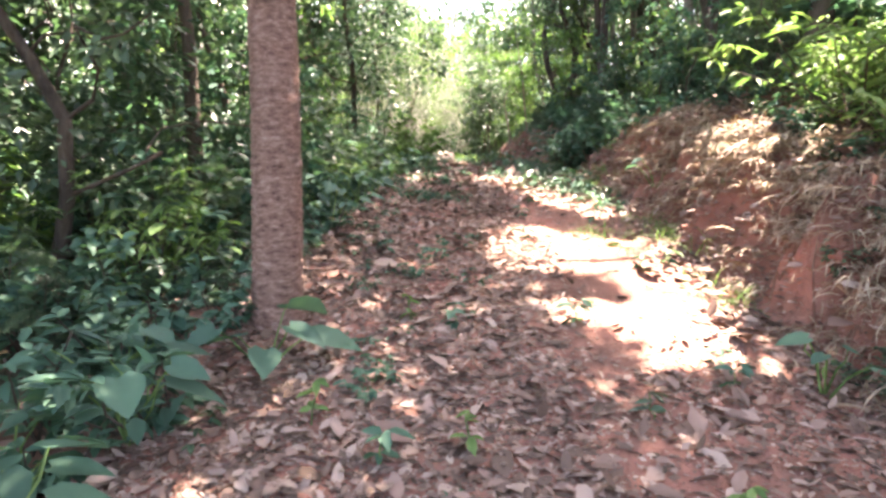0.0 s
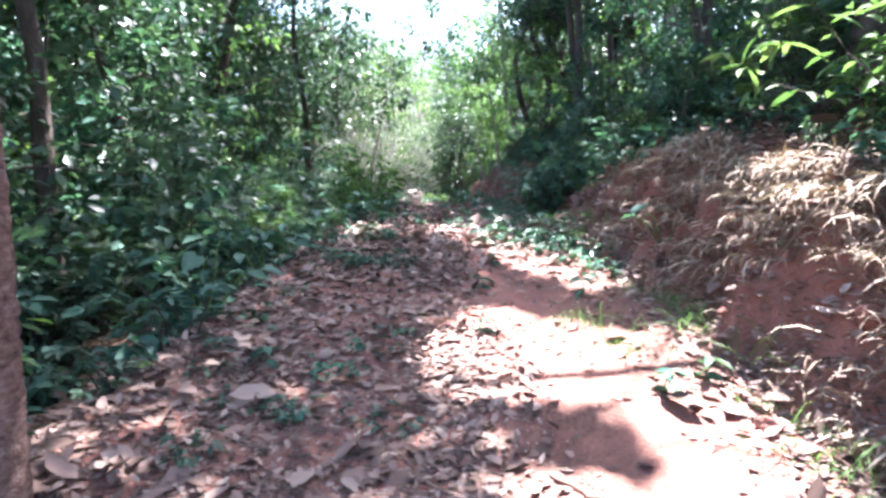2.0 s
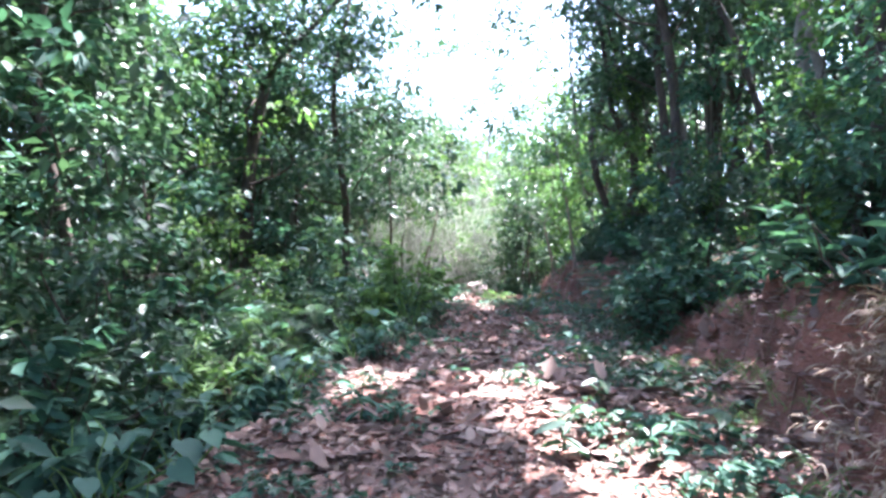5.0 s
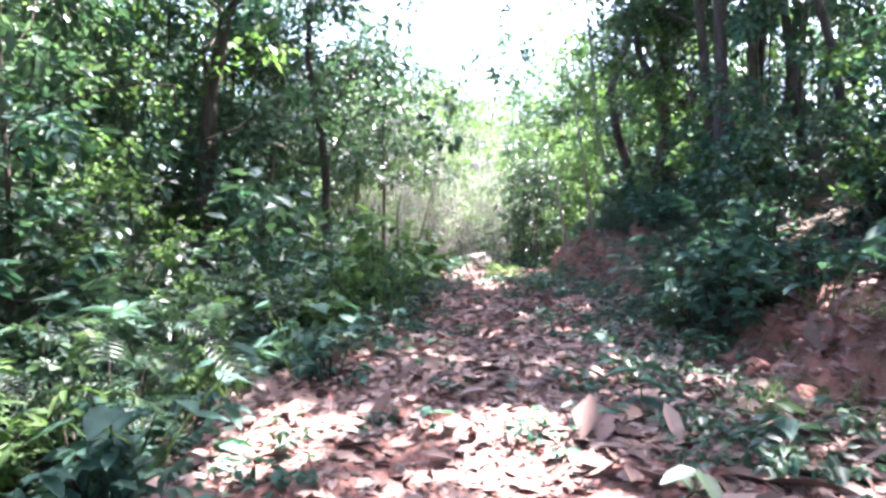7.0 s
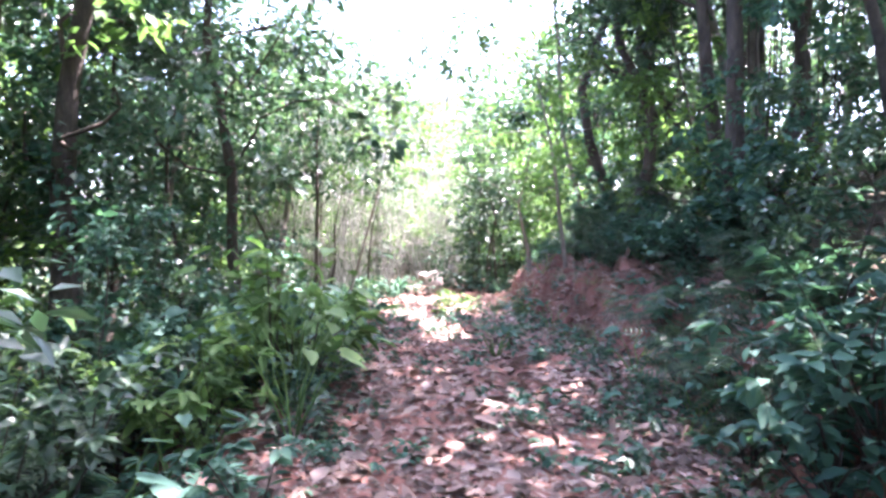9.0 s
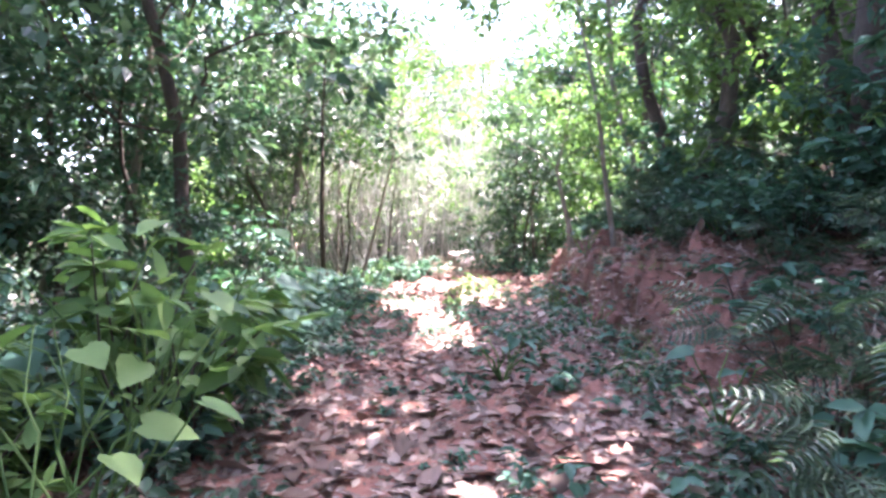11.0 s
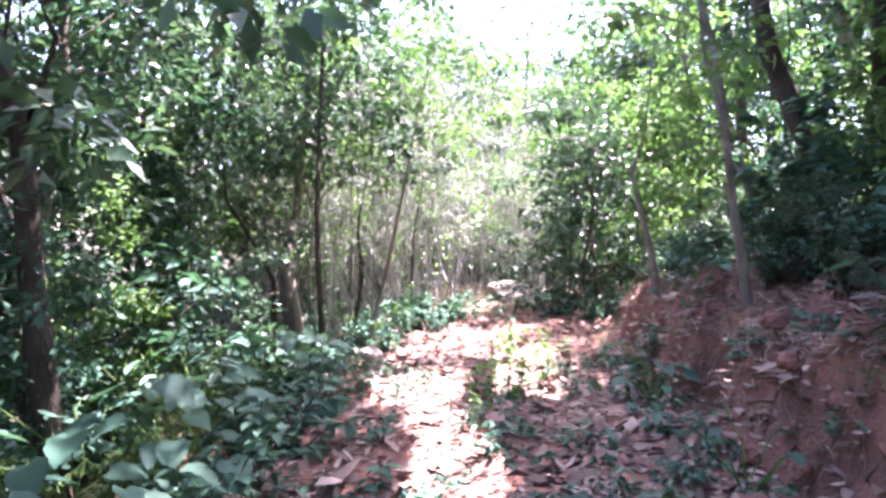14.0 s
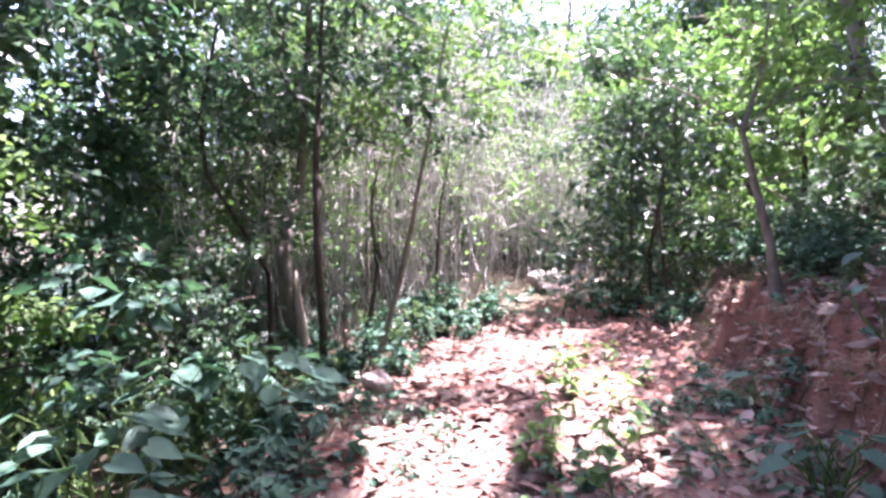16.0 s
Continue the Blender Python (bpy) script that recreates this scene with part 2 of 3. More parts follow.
# ---- the lie of the land ----
def lattice(ix, iy, seed):
    h = np.sin(ix * 127.1 + iy * 311.7 + seed * 74.7) * 43758.5453
    return h - np.floor(h)


def bumps(x, y, scale, seed=0):
    """Smooth noise, -0.5 to 0.5."""
    x, y = np.asarray(x) * scale, np.asarray(y) * scale
    ix, iy = np.floor(x), np.floor(y)
    u, v = x - ix, y - iy
    u, v = u * u * (3 - 2 * u), v * v * (3 - 2 * v)
    a, b = lattice(ix, iy, seed), lattice(ix + 1, iy, seed)
    c, d = lattice(ix, iy + 1, seed), lattice(ix + 1, iy + 1, seed)
    return a + (b - a) * u + (c - a) * v + (a - b - c + d) * u * v - 0.5


def along(y, pts, soft=0.8):
    ys, vs = zip(*pts)
    y = np.asarray(y, float)
    return sum(np.interp(y + d * soft, ys, vs) for d in (-1, -0.5, 0, 0.5, 1)) / 5


TRAIL_Z = [(-60, -4), (-10, -1.1), (0, -0.34), (3.4, 0.0), (5.9, 0.36), (8.5, 0.70), (10.2, 0.84), (13, 0.76), (16, 0.86), (18, 0.93), (20, 0.86), (25, 0.80), (40, 0.9), (100, 2)]
FOOT_X = [(-10, 2.4), (4.5, 2.35), (6.2, 2.25), (9, 2.25), (12, 2.6), (15, 2.6), (18, 2.3), (20.5, 2.05), (22.5, 1.8), (26, 1.8), (30, 2.4), (45, 4)]
BANK_Z = [(-10, 1.0), (3, 1.1), (6, 1.05), (9, 0.85), (12, 0.5), (15, 0.55), (17.5, 0.85), (22, 0.95), (25, 0.75), (32, 0.25), (60, 0.1)]
EDGE_X = [(-10, -1.3), (4, -1.35), (7, -0.95), (9, -0.75), (15, -0.75), (17.5, -0.8), (19.5, -1.0), (21, -1.4), (23, -1.8), (26, -1.8), (30, -2.5)]


def land(x, y):
    x, y = np.asarray(x, float), np.asarray(y, float)
    z = along(y, TRAIL_Z)
    foot = along(y, FOOT_X) + 0.35 * bumps(x * 0 + 3, y, 1.3, 1) + 0.25 * bumps(x, y, 3.1, 2)
    tall = along(y, BANK_Z) * (1 + 0.3 * bumps(x * 0, y, 0.7, 9))
    s = np.clip((x - foot) / 0.5, 0, 1)
    z = z + tall * (0.35 * s + 0.65 * s * s * (3 - 2 * s))
    over = np.clip(x - foot - 0.6, 0, None)
    z = z + 4.0 * (1 - np.exp(-over * 0.42 / 4.0))
    drop = np.clip(along(y, EDGE_X) + 0.3 * bumps(x * 0, y, 0.9, 5) - x, 0, None)
    z = z - 1.8 * (1 - np.exp(-drop * 0.5 / 1.8))
    near = np.exp(-np.clip(np.abs(x) - 8, 0, None) / 20)
    z = z + near * (0.10 * bumps(x, y, 0.6, 3) + 0.07 * bumps(x, y, 1.9, 4) + 0.035 * bumps(x, y, 6, 6) + 0.02 * bumps(x, y, 14, 8))
    face = np.clip((x - foot) / 0.3, 0, 1) * np.clip((foot + 1.0 - x) / 0.3, 0, 1)
    z = z + face * (0.46 * bumps(x, y, 2.3, 11) - 0.42 * np.abs(bumps(x, y, 4.7, 13)) + 0.20 * bumps(x, y, 11, 12) + 0.09 * bumps(x, y, 19, 14))
    return z


def ground_z(x, y):
    return float(land(np.array([x]), np.array([y]))[0])


def spaced(lo, hi, step, far, grow=1.22):
    mid = list(np.arange(lo, hi, step))
    left, right, d = [lo], [mid[-1]], step
    while right[-1] < hi + far:
        d *= grow
        right.append(right[-1] + d), left.append(left[-1] - d)
    return np.array(left[:0:-1] + mid + right[1:])


gx, gy = spaced(-2.4, 4.0, 0.05, 500), spaced(0.8, 26.5, 0.065, 500)
mx, my = np.meshgrid(gx, gy)
gv = np.stack([mx.ravel(), my.ravel(), land(mx.ravel(), my.ravel())], 1)
w = len(gx)
cells = (np.arange(len(gy) - 1)[:, None] * w + np.arange(w - 1)[None]).ravel()
gf = np.concatenate([np.stack([cells, cells + 1, cells + w + 1], 1), np.stack([cells, cells + w + 1, cells + w], 1)])
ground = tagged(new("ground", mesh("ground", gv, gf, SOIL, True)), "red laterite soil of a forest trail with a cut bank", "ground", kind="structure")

# ---- openings cut in the crowns so that the sun lights these outlined patches ----
GAPS = [[(0.43, 6.1), (1.0, 6.6), (1.64, 6.05), (2.3, 6.1), (3.5, 6.2), (3.6, 4.8), (2.3, 4.5), (2.0, 3.6), (1.25, 3.6), (1.5, 3.95), (0.88, 4.2), (0.95, 4.65), (1.35, 4.4), (1.53, 4.7), (1.45, 5.2), (0.55, 5.3)],
        [(0.35, 10.5), (0.7, 10.5), (1.45, 8.6), (2.1, 7.15), (1.65, 6.9), (0.95, 8.4)],
        [(0.6, 10.9), (0.87, 10.7), (0.95, 9.95), (0.5, 10.0)], [(-0.7, 10.3), (-0.2, 10.6), (-0.15, 10.0), (-0.6, 9.6)],
        [(-0.5, 20.9), (-0.15, 20.8), (0.4, 19.6), (0.75, 18.0), (0.1, 17.9), (-0.1, 19.5)],
        [(-1.2, 21.5), (-0.3, 22.4), (-0.05, 21.2), (-0.2, 20.7), (-0.7, 20.5)], [(0.7, 23.9), (0.95, 21.1), (0.3, 21.2), (0.1, 23.2)],
        [(-1.3, 29), (0.6, 29), (0.6, 31), (-1.3, 31)],
        [(0.9, 25.4), (3.6, 24.2), (4.4, 30.5), (0.9, 30)], [(-7.5, 27.0), (-2.6, 26.6), (-1.6, 34), (-7.5, 34)]]


def sunlit(p):
    """Which points lie between the sun and an opening's patch."""
    t = np.array(TO_SUN)
    zt = along(p[:, 1], TRAIL_Z)
    for _ in range(2):
        g = p - t * ((p[:, 2] - zt) / t[2])[:, None]
        zt = along(g[:, 1], TRAIL_Z)
    x, y = g[:, 0] + 0.16 * bumps(g[:, 0], g[:, 1], 5.0, 21), g[:, 1] + 0.16 * bumps(g[:, 0], g[:, 1], 5.0, 22)
    ok = np.zeros(len(p), bool)
    for ring in GAPS:
        inside = np.zeros(len(p), bool)
        for (ax, ay), (bx, by) in zip(ring, ring[1:] + ring[:1]):
            if ay != by:
                inside ^= ((ay > y) != (by > y)) & (x < (bx - ax) * (y - ay) / (by - ay) + ax)
        ok |= inside
    # small noise openings, cut to let more sun onto both slopes
    dapple = bumps(x, y, 0.8, 31) + 0.7 * bumps(x, y, 2.2, 32)
    upper = (x > along(y, FOOT_X) + 0.7) & (dapple > np.interp(y, (9, 13, 17, 21), (0.46, 0.3, 0.25, 0.06)))
    lower = (x < along(y, EDGE_X) - 3.0) & (dapple > 0.28)
    return ok | upper | lower


# ---- trees ----
def tree(name, label, at, height, girth, crown_from, crown_r, clumps, per, leaf, seed, bark=DARK_BARK, green=LEAF, shape=FAR_LEAF, top=None, limbs=6, open_to_sun=False, path=None, squash=0.75):
    """A tree: tapered trunk, limbs, and a crown of leaf clumps with gaps."""
    q = np.random.default_rng(seed)
    at = np.array(at, float)
    ob = new(name)
    ob.location = at
    tagged(ob, label, "tree")
    if path is None:
        top = np.array(top if top is not None else (q.normal() * 0.04 * height, q.normal() * 0.04 * height, height), float)
        path = bend((0, 0, -0.25), top, 12, 0, 0.03, seed)
    path = np.asarray(path, float)
    s = np.linspace(0, 1, len(path))
    rad = girth * (1 - 0.92 * s) + girth * 0.5 * np.exp(-s * 22)
    part("trunk", *tube(path, rad, 12, 0.05), bark, ob, smooth=True)
    bits = []
    for k in range(limbs):
        f = (crown_from / height) + (1 - crown_from / height) * (k + q.random() * 0.6) / limbs * 0.9
        i = min(int(f * (len(path) - 1)), len(path) - 2)
        a = path[i]
        turn = k * 2.4 + q.random()
        reach = crown_r * (0.6 + 0.5 * q.random())
        b = a + np.array([math.cos(turn) * reach, math.sin(turn) * reach, reach * (0.25 + 0.5 * q.random())])
        line = bend(a, b, 7, 0.1 * reach, 0.12, seed + k)
        # limbs mostly in the way of a wanted sun patch are not built
        if not open_to_sun or sunlit(line + at).mean() < 0.3:
            part("limb", *tube(line, np.linspace(rad[i] * 0.34, 0.01, 7), 6), bark, ob)
        bits.append(line)
    ends = np.concatenate([line[2:] for line in bits] + [path[-3:]])
    out = []
    for k in range(clumps):
        c = ends[q.integers(len(ends))] + q.normal(size=3) * crown_r * np.array([0.26, 0.26, 0.22])
        r = crown_r * (0.14 + 0.16 * q.random())
        out.append(cluster(q, c, (r, r, r * squash), per, leaf, shape))
    v, f = join(out)
    # leaves that would shade a wanted sun patch are removed
    if open_to_sun:
        k = len(shape[0])
        keep = ~sunlit(v + at).reshape(-1, k).any(axis=1)
        m = keep.sum()
        v = v.reshape(-1, k, 3)[keep].reshape(-1, 3)
        f = (shape[1][None] + (np.arange(m) * k)[:, None, None]).reshape(-1, 3)
    part("crown", v, f, green, ob)
    return ob


def put(x, y, sink=0.0, turn=0.0, size=1.0):
    return Matrix.Translation((x, y, ground_z(x, y) - sink)) @ Matrix.Rotation(turn, 4, "Z") @ Matrix.Diagonal((size, size, size, 1))


def at_ground(x, y, sink=0.0):
    return (x, y, ground_z(x, y) - sink)


# the stout tree beside the trail
def ringed_tree():
    ob = new("tree")
    ob.location = at_ground(-1.09, 4.15)
    tagged(ob, "stout brown tree trunk with rough ringed bark beside the trail", "tree")
    n = 330
    z = np.linspace(-0.3, 7.5, n)
    ring = 0.004 * np.abs(np.sin(z * 29 + 3 * np.sin(z * 3.1))) + 0.0025 * rng.normal(size=n)
    rad = 0.168 - 0.010 * z + 0.07 * np.exp(-(z + 0.3) * 5) + ring
    line = np.stack([0.02 * np.sin(z * 1.1), 0.02 * np.cos(z * 0.8), z], 1)
    part("trunk", *tube(line, rad, 40, 0.016), BARK, ob, smooth=True)
    out, q = [], np.random.default_rng(3)
    for k in range(7):
        turn = k * 2.4
        a = line[200 + k * 17]
        b = a + np.array([math.cos(turn) * 2.2, math.sin(turn) * 2.2, 1.2 + 0.4 * q.random()])
        path = bend(a, b, 7, 0.2, 0.1, k)
        part("limb", *tube(path, np.linspace(0.07, 0.012, 7), 7), BARK, ob)
        for p in path[2:]:
            for _ in range(3):
                out.append(cluster(q, p + q.normal(size=3) * 0.5, (0.6, 0.6, 0.4), 45, 0.17, FAR_LEAF))
    v, f = join(out)
    keep = ~sunlit(v + np.array(ob.location)).reshape(-1, 4).any(axis=1)
    v = v.reshape(-1, 4, 3)[keep].reshape(-1, 3)
    part("crown", v, (FAR_LEAF[1][None] + (np.arange(keep.sum()) * 4)[:, None, None]).reshape(-1, 3), LEAF, ob)


ringed_tree()

def forest_tree(x, y, high, seed, **more):
    q = np.random.default_rng(seed)
    opts = dict(girth=0.08 + 0.06 * q.random(), crown_from=2.6, crown_r=2.4, clumps=70, per=66, leaf=0.17, limbs=9, open_to_sun=True, bark=(DARK_BARK, GREY_BARK)[seed % 2])
    opts.update(more)
    ob = tree("tree", "slender forest tree with a dark trunk and leafy crown", at_ground(x, y), high, opts.pop("girth"), opts.pop("crown_from"), opts.pop("crown_r"), opts.pop("clumps"), opts.pop("per"), opts.pop("leaf"), seed, **opts)
    return tagged(ob, group="forest trees")


def off_sightlines(x, y, *between):
    """Whether a tree here leaves the camera's view from (0.6, 4.2) open, by bearings."""
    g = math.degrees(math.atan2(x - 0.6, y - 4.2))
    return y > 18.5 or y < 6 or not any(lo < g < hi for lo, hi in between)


# trees of the upper side, whose crowns shade the trail
q = np.random.default_rng(11)
for k, y in enumerate(np.arange(0.5, 33, 2.3)):
    x = 4.6 + 2.2 * (k % 2) + q.random() * 0.7
    if off_sightlines(x, y, (12, 23)):
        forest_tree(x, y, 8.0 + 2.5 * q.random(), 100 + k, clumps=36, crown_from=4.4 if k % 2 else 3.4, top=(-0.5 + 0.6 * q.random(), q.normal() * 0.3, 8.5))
# tall trees added to shade trail and both sides, most high crowns above the view
for k, y in enumerate(np.arange(-3, 30, 2.6)):
    forest_tree(4.0 + 1.5 * (k % 2) + 0.8 * q.random(), y, 11.5 + q.random(), 240 + k, girth=0.13, crown_from=6.8 if y < 17 else 3.4, crown_r=3.3, clumps=85 if y < 8 else 50 if y < 19 else 36, per=58, leaf=0.23, top=(-0.8 + 0.5 * q.random(), q.normal() * 0.3, 11.5))
# added leaning trees: crowns out of view, there to shade the trail's start
for k, y in enumerate(np.arange(2, 11, 2.9)):
    forest_tree(5.0 + 0.5 * (k % 2), y, 13.4, 320 + k, girth=0.06, crown_from=9.3, crown_r=3.1, clumps=46, per=56, leaf=0.24, top=(-3.2, 0.2, 13.4))
for k, y in enumerate(np.arange(-3, 29, 2.8)):
    x = -3.0 - 1.8 * (k % 2) - q.random()
    if not off_sightlines(x, y, (-28, -11)):
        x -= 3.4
    forest_tree(x, y, 11.5 + q.random(), 270 + k, girth=0.11 if y < 23 else 0.06, crown_from=5.0 if y < 17 else 3.0, crown_r=2.7, clumps=85 if y < 17 else 52, per=58, leaf=0.21, top=(0.2 + 0.6 * q.random(), q.normal() * 0.3, 11.5))
for k, (x, y) in enumerate([(-8.2, 15.5), (-9.4, 20.0), (-7.6, 23.5), (-6.8, 12.5), (-10.5, 25.5)]):
    forest_tree(x, y, 10.0, 360 + k, crown_from=1.6, crown_r=2.9, clumps=80, leaf=0.2)
# more added trees with unseen crowns, which keep sun off the left-hand plants
for k, y in enumerate((12.0, 14.6, 17.2, 19.6, 21.8, 24.0)):
    forest_tree(5.3 + 0.4 * (k % 3), y, 13.8, 330 + k, girth=0.08, crown_from=10.0, crown_r=2.8, clumps=40 if k < 3 else 60, per=56, leaf=0.24, top=(-4.3, 0.2, 13.8))
forest_tree(3.5, 20.6, 9.5, 370, crown_from=3.2, crown_r=2.2, top=(-0.8, 0, 9.5))
forest_tree(3.9, 24.6, 11.0, 371, girth=0.075, crown_from=5.4, crown_r=2.6, clumps=80, top=(-2.0, 0, 11.0))
for k, (x, y) in enumerate([(-7.0, 21.8), (-6.4, 25.0), (-8.8, 27.5), (-5.6, 19.6)]):
    forest_tree(x, y, 8.5, 345 + k, girth=0.08, crown_from=1.8, crown_r=2.3, clumps=70, per=60, leaf=0.19, green=TEAL)
# trees of the lower side
for k, y in enumerate(np.arange(6.5, 33, 2.4)):
    x = -4.0 - 2.4 * (k % 2) - q.random() * 0.8
    if not off_sightlines(x, y, (-28, -12)):
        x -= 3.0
    if abs(y - 18) > 1.5:
        forest_tree(x, y, 7.0 + 3 * q.random(), 140 + k, girth=0.09 if y < 18.5 else 0.055, crown_from=1.4 if y < 18.5 else 4.2, clumps=70 if y < 18.5 else 44, crown_r=2.2, top=(-0.3 + 0.5 * q.random(), q.normal() * 0.3, 8.0), leaf=0.15)

# the tree with a bowed limb
z0 = ground_z(-5.1, 18.1)
tree("tree", "dark tree with a long bowed limb over the thicket", (-5.1, 18.1, z0), 9.0, 0.22, 2.6, 2.0, 150, 60, 0.16, 77, limbs=10,
     path=[(0, 0, -0.3), (0.0, 0, 1.0), (0.05, 0, 2.2), (0.0, 0, 3.0 - z0), (0.1, 0, 4.4 - z0), (0.42, 0, 6.0 - z0), (0.8, 0.3, 6.8 - z0), (1.3, 0.5, 7.4 - z0), (2.1, 0.6, 8.3 - z0), (2.8, 0.6, 9.3 - z0)], open_to_sun=True)

# dark trunks hung with creepers on the upper slope
for k, (x, y) in enumerate([(5.3, 19.3), (6.05, 20.9), (7.3, 23.8), (6.6, 19.9)]):
    ob = tree("tree", "dark straight trunk hung with dry creepers", at_ground(x, y, 0.1), 9.5, (0.13, 0.17, 0.2, 0.09)[k], 4.5, 2.0, 46, 50, 0.17, 170 + k, limbs=7, top=(0.3 - 0.2 * k, 0.2, 9.5), open_to_sun=True)
    for c in range(5):
        a = c * 1.3
        p = np.array([(0.22 * math.cos(a) + 0.05 * math.sin(3 * s + c), 0.22 * math.sin(a) + 0.04 * math.cos(4 * s), 0.2 + 6.5 * s) for s in np.linspace(0, 1, 12)])
        part("creeper", *tube(p, np.full(12, 0.014), 4), DARK_BARK, ob)

# leaning tree with a split pale base, at the end of the trail
ob = tree("tree", "leaning grey tree with split pale wood at its base", at_ground(-4.3, 26.6), 8.0, 0.16, 4.2, 1.5, 34, 40, 0.15, 190, bark=GREY_BARK, top=(0.1, 0.3, 8.0), limbs=6)
part("split_wood", *tube([(0.14, -0.19, -0.05), (0.11, -0.19, 0.5), (0.05, -0.17, 1.1), (0.0, -0.14, 1.7)], [0.11, 0.10, 0.07, 0.012], 6, 0.1), PALE_WOOD, ob, "pale torn wood")

# thin stems in front of the grey thicket
STEMS = [(-3.35, 26.9, 5.4, 0.045, (0.75, 0.2)), (-2.2, 27.6, 3.6, 0.04, (0.25, 0.1)), (-5.0, 27.4, 5.0, 0.04, (-0.25, 0.0)), (-5.9, 28.2, 4.8, 0.035, (0.1, 0.1)), (-6.6, 28.6, 4.6, 0.035, (0.0, 0.2)), (-3.9, 28.4, 6.0, 0.05, (-0.2, 0.3)), (0.9, 28.8, 4.5, 0.04, (0.2, 0.0)), (1.7, 27.6, 4.0, 0.035, (-0.1, 0.1))]
for k, (x, y, h, r, (lx, ly)) in enumerate(STEMS):
    tree("sapling", "thin dark bent sapling in front of grey thicket", at_ground(x, y), h, r, h * 0.72, 0.8, 14, 30, 0.13, 200 + k, top=(lx, ly, h), limbs=5, bark=(DARK_BARK, DARK_BARK, GREY_BARK)[k % 3])

# forked sapling on the bank
ob = tree("sapling", "grey forked sapling on top of the red bank", at_ground(2.2, 23.7, 0.05), 4.2, 0.05, 1.7, 1.3, 30, 36, 0.13, 230, path=[(0, 0, -0.1), (-0.06, 0, 0.5), (-0.2, 0, 1.1), (-0.3, 0, 1.6), (-0.14, 0, 2.1), (-0.05, 0.05, 2.7), (0.1, 0.1, 4.0)], bark=GREY_BARK, green=LIGHT, limbs=6, open_to_sun=True)

# woods all around: each mesh is shared by its copies
WOODS = [tree("tree", "tall forest tree with dense dark green crown", at_ground(-9 - 3 * k, 4 + 3 * k, 0.1), 9 + k, 0.12 + 0.02 * k, 1.2 + 0.5 * k, 2.7, 66, 42, 0.22, 300 + k, limbs=5, bark=(DARK_BARK, GREY_BARK)[k % 2], green=(LEAF, LEAF, LIGHT, LEAF)[k]) for k in range(4)]
for ob in WOODS:
    tagged(ob, group="forest trees")
q = np.random.default_rng(12)
spots = [(-8.5 - 4.6 * a + q.normal(), y + q.normal()) for a in range(2) for y in np.arange(-2 + 16 * a, 50, 4.2)] + [(10 + 4.6 * a + q.normal(), y + q.normal()) for a in range(2) for y in np.arange(-2 + 16 * a, 50, 4.2)]
spots += [(-6.6 - 2.6 * q.random(), y) for y in np.arange(11, 21, 2.9)]
spots += [(x + q.normal() * 0.6, 39.5 + 4 * a + q.normal()) for a in range(3) for x in np.arange(-7, 9, 2.3)] + [(x, -8 - q.random() * 4) for x in range(-8, 10, 4)]
for k, (x, y) in enumerate(spots):
    copy_thing(WOODS[k % 4], put(x, y, 0.1, q.random() * 6.28, 0.75 + 0.4 * q.random()))


# dense trees that close the view beyond the thicket, lower where the sky shows
BACK = [tree("tree", "leafy pale green tree behind the grey thicket", at_ground(-5.8 + 8.9 * k, 40.0 + 2 * k, 0.1), 10.0, 0.12, 1.5, 2.6, 120, 42, 0.27, 380 + k, limbs=11, bark=GREY_BARK, green=(LEAF, LIGHT)[k], top=(0.2, 0, 10.0)) for k in range(2)]
for ob in BACK:
    tagged(ob, group="trees beyond the thicket")
q = np.random.default_rng(14)
for k, (x, y, size) in enumerate([(-10.5, 39.0, 1.15), (-8.2, 41.5, 1.25), (-3.6, 41.5, 1.15), (-13.0, 33.5, 1.1), (-1.6, 43.5, 0.85), (0.4, 44.0, 0.8), (2.4, 41.5, 0.95), (4.6, 40.0, 1.2), (7.2, 38.5, 1.2), (9.0, 34.0, 1.1), (-13.5, 27.0, 1.1), (-12.0, 20.5, 1.15), (-11.5, 14.5, 1.1), (-9.5, 9.5, 1.0), (-15.0, 17.0, 1.2), (-7.6, 30.5, 1.0), (-6.2, 34.5, 1.05), (9.5, 20.0, 1.1), (10.5, 26.0, 1.1), (9.0, 14.5, 1.0)]):
    copy_thing(BACK[k % 2], put(x, y, 0.1, q.random() * 6.28, size))


# bushy young trees between shrubs and crowns
YOUNG = [tree("young_tree", "bushy young tree leafy to the ground", at_ground(-7.0 + 12.6 * (k % 2), 9 + 5 * k, 0.05), 4.2 + 0.4 * k, 0.04, 0.5, 1.35, 46, 40, 0.16, 420 + k, limbs=9, green=(LEAF, TEAL, LIGHT)[k]) for k in range(3)]
for ob in YOUNG:
    tagged(ob, group="young trees")
for k in range(34):
    x, y = -3.4 - 4.6 * q.random(), 5.5 + 0.8 * k + q.random()
    if off_sightlines(x, y, (-27, -18)) and (y < 15 or x < -6.2):
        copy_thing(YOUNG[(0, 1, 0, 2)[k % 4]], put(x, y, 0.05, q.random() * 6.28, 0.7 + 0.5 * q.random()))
for k in range(9):
    copy_thing(YOUNG[(2, 0, 2)[k % 3]], put(0.9 + 3.3 * q.random(), 27.2 + 5 * q.random(), 0.05, q.random() * 6.28, 0.8 + 0.4 * q.random()))
for k in range(22):
    x, y = 5.0 + 2.6 * q.random(), 2 + 1.2 * k + q.random()
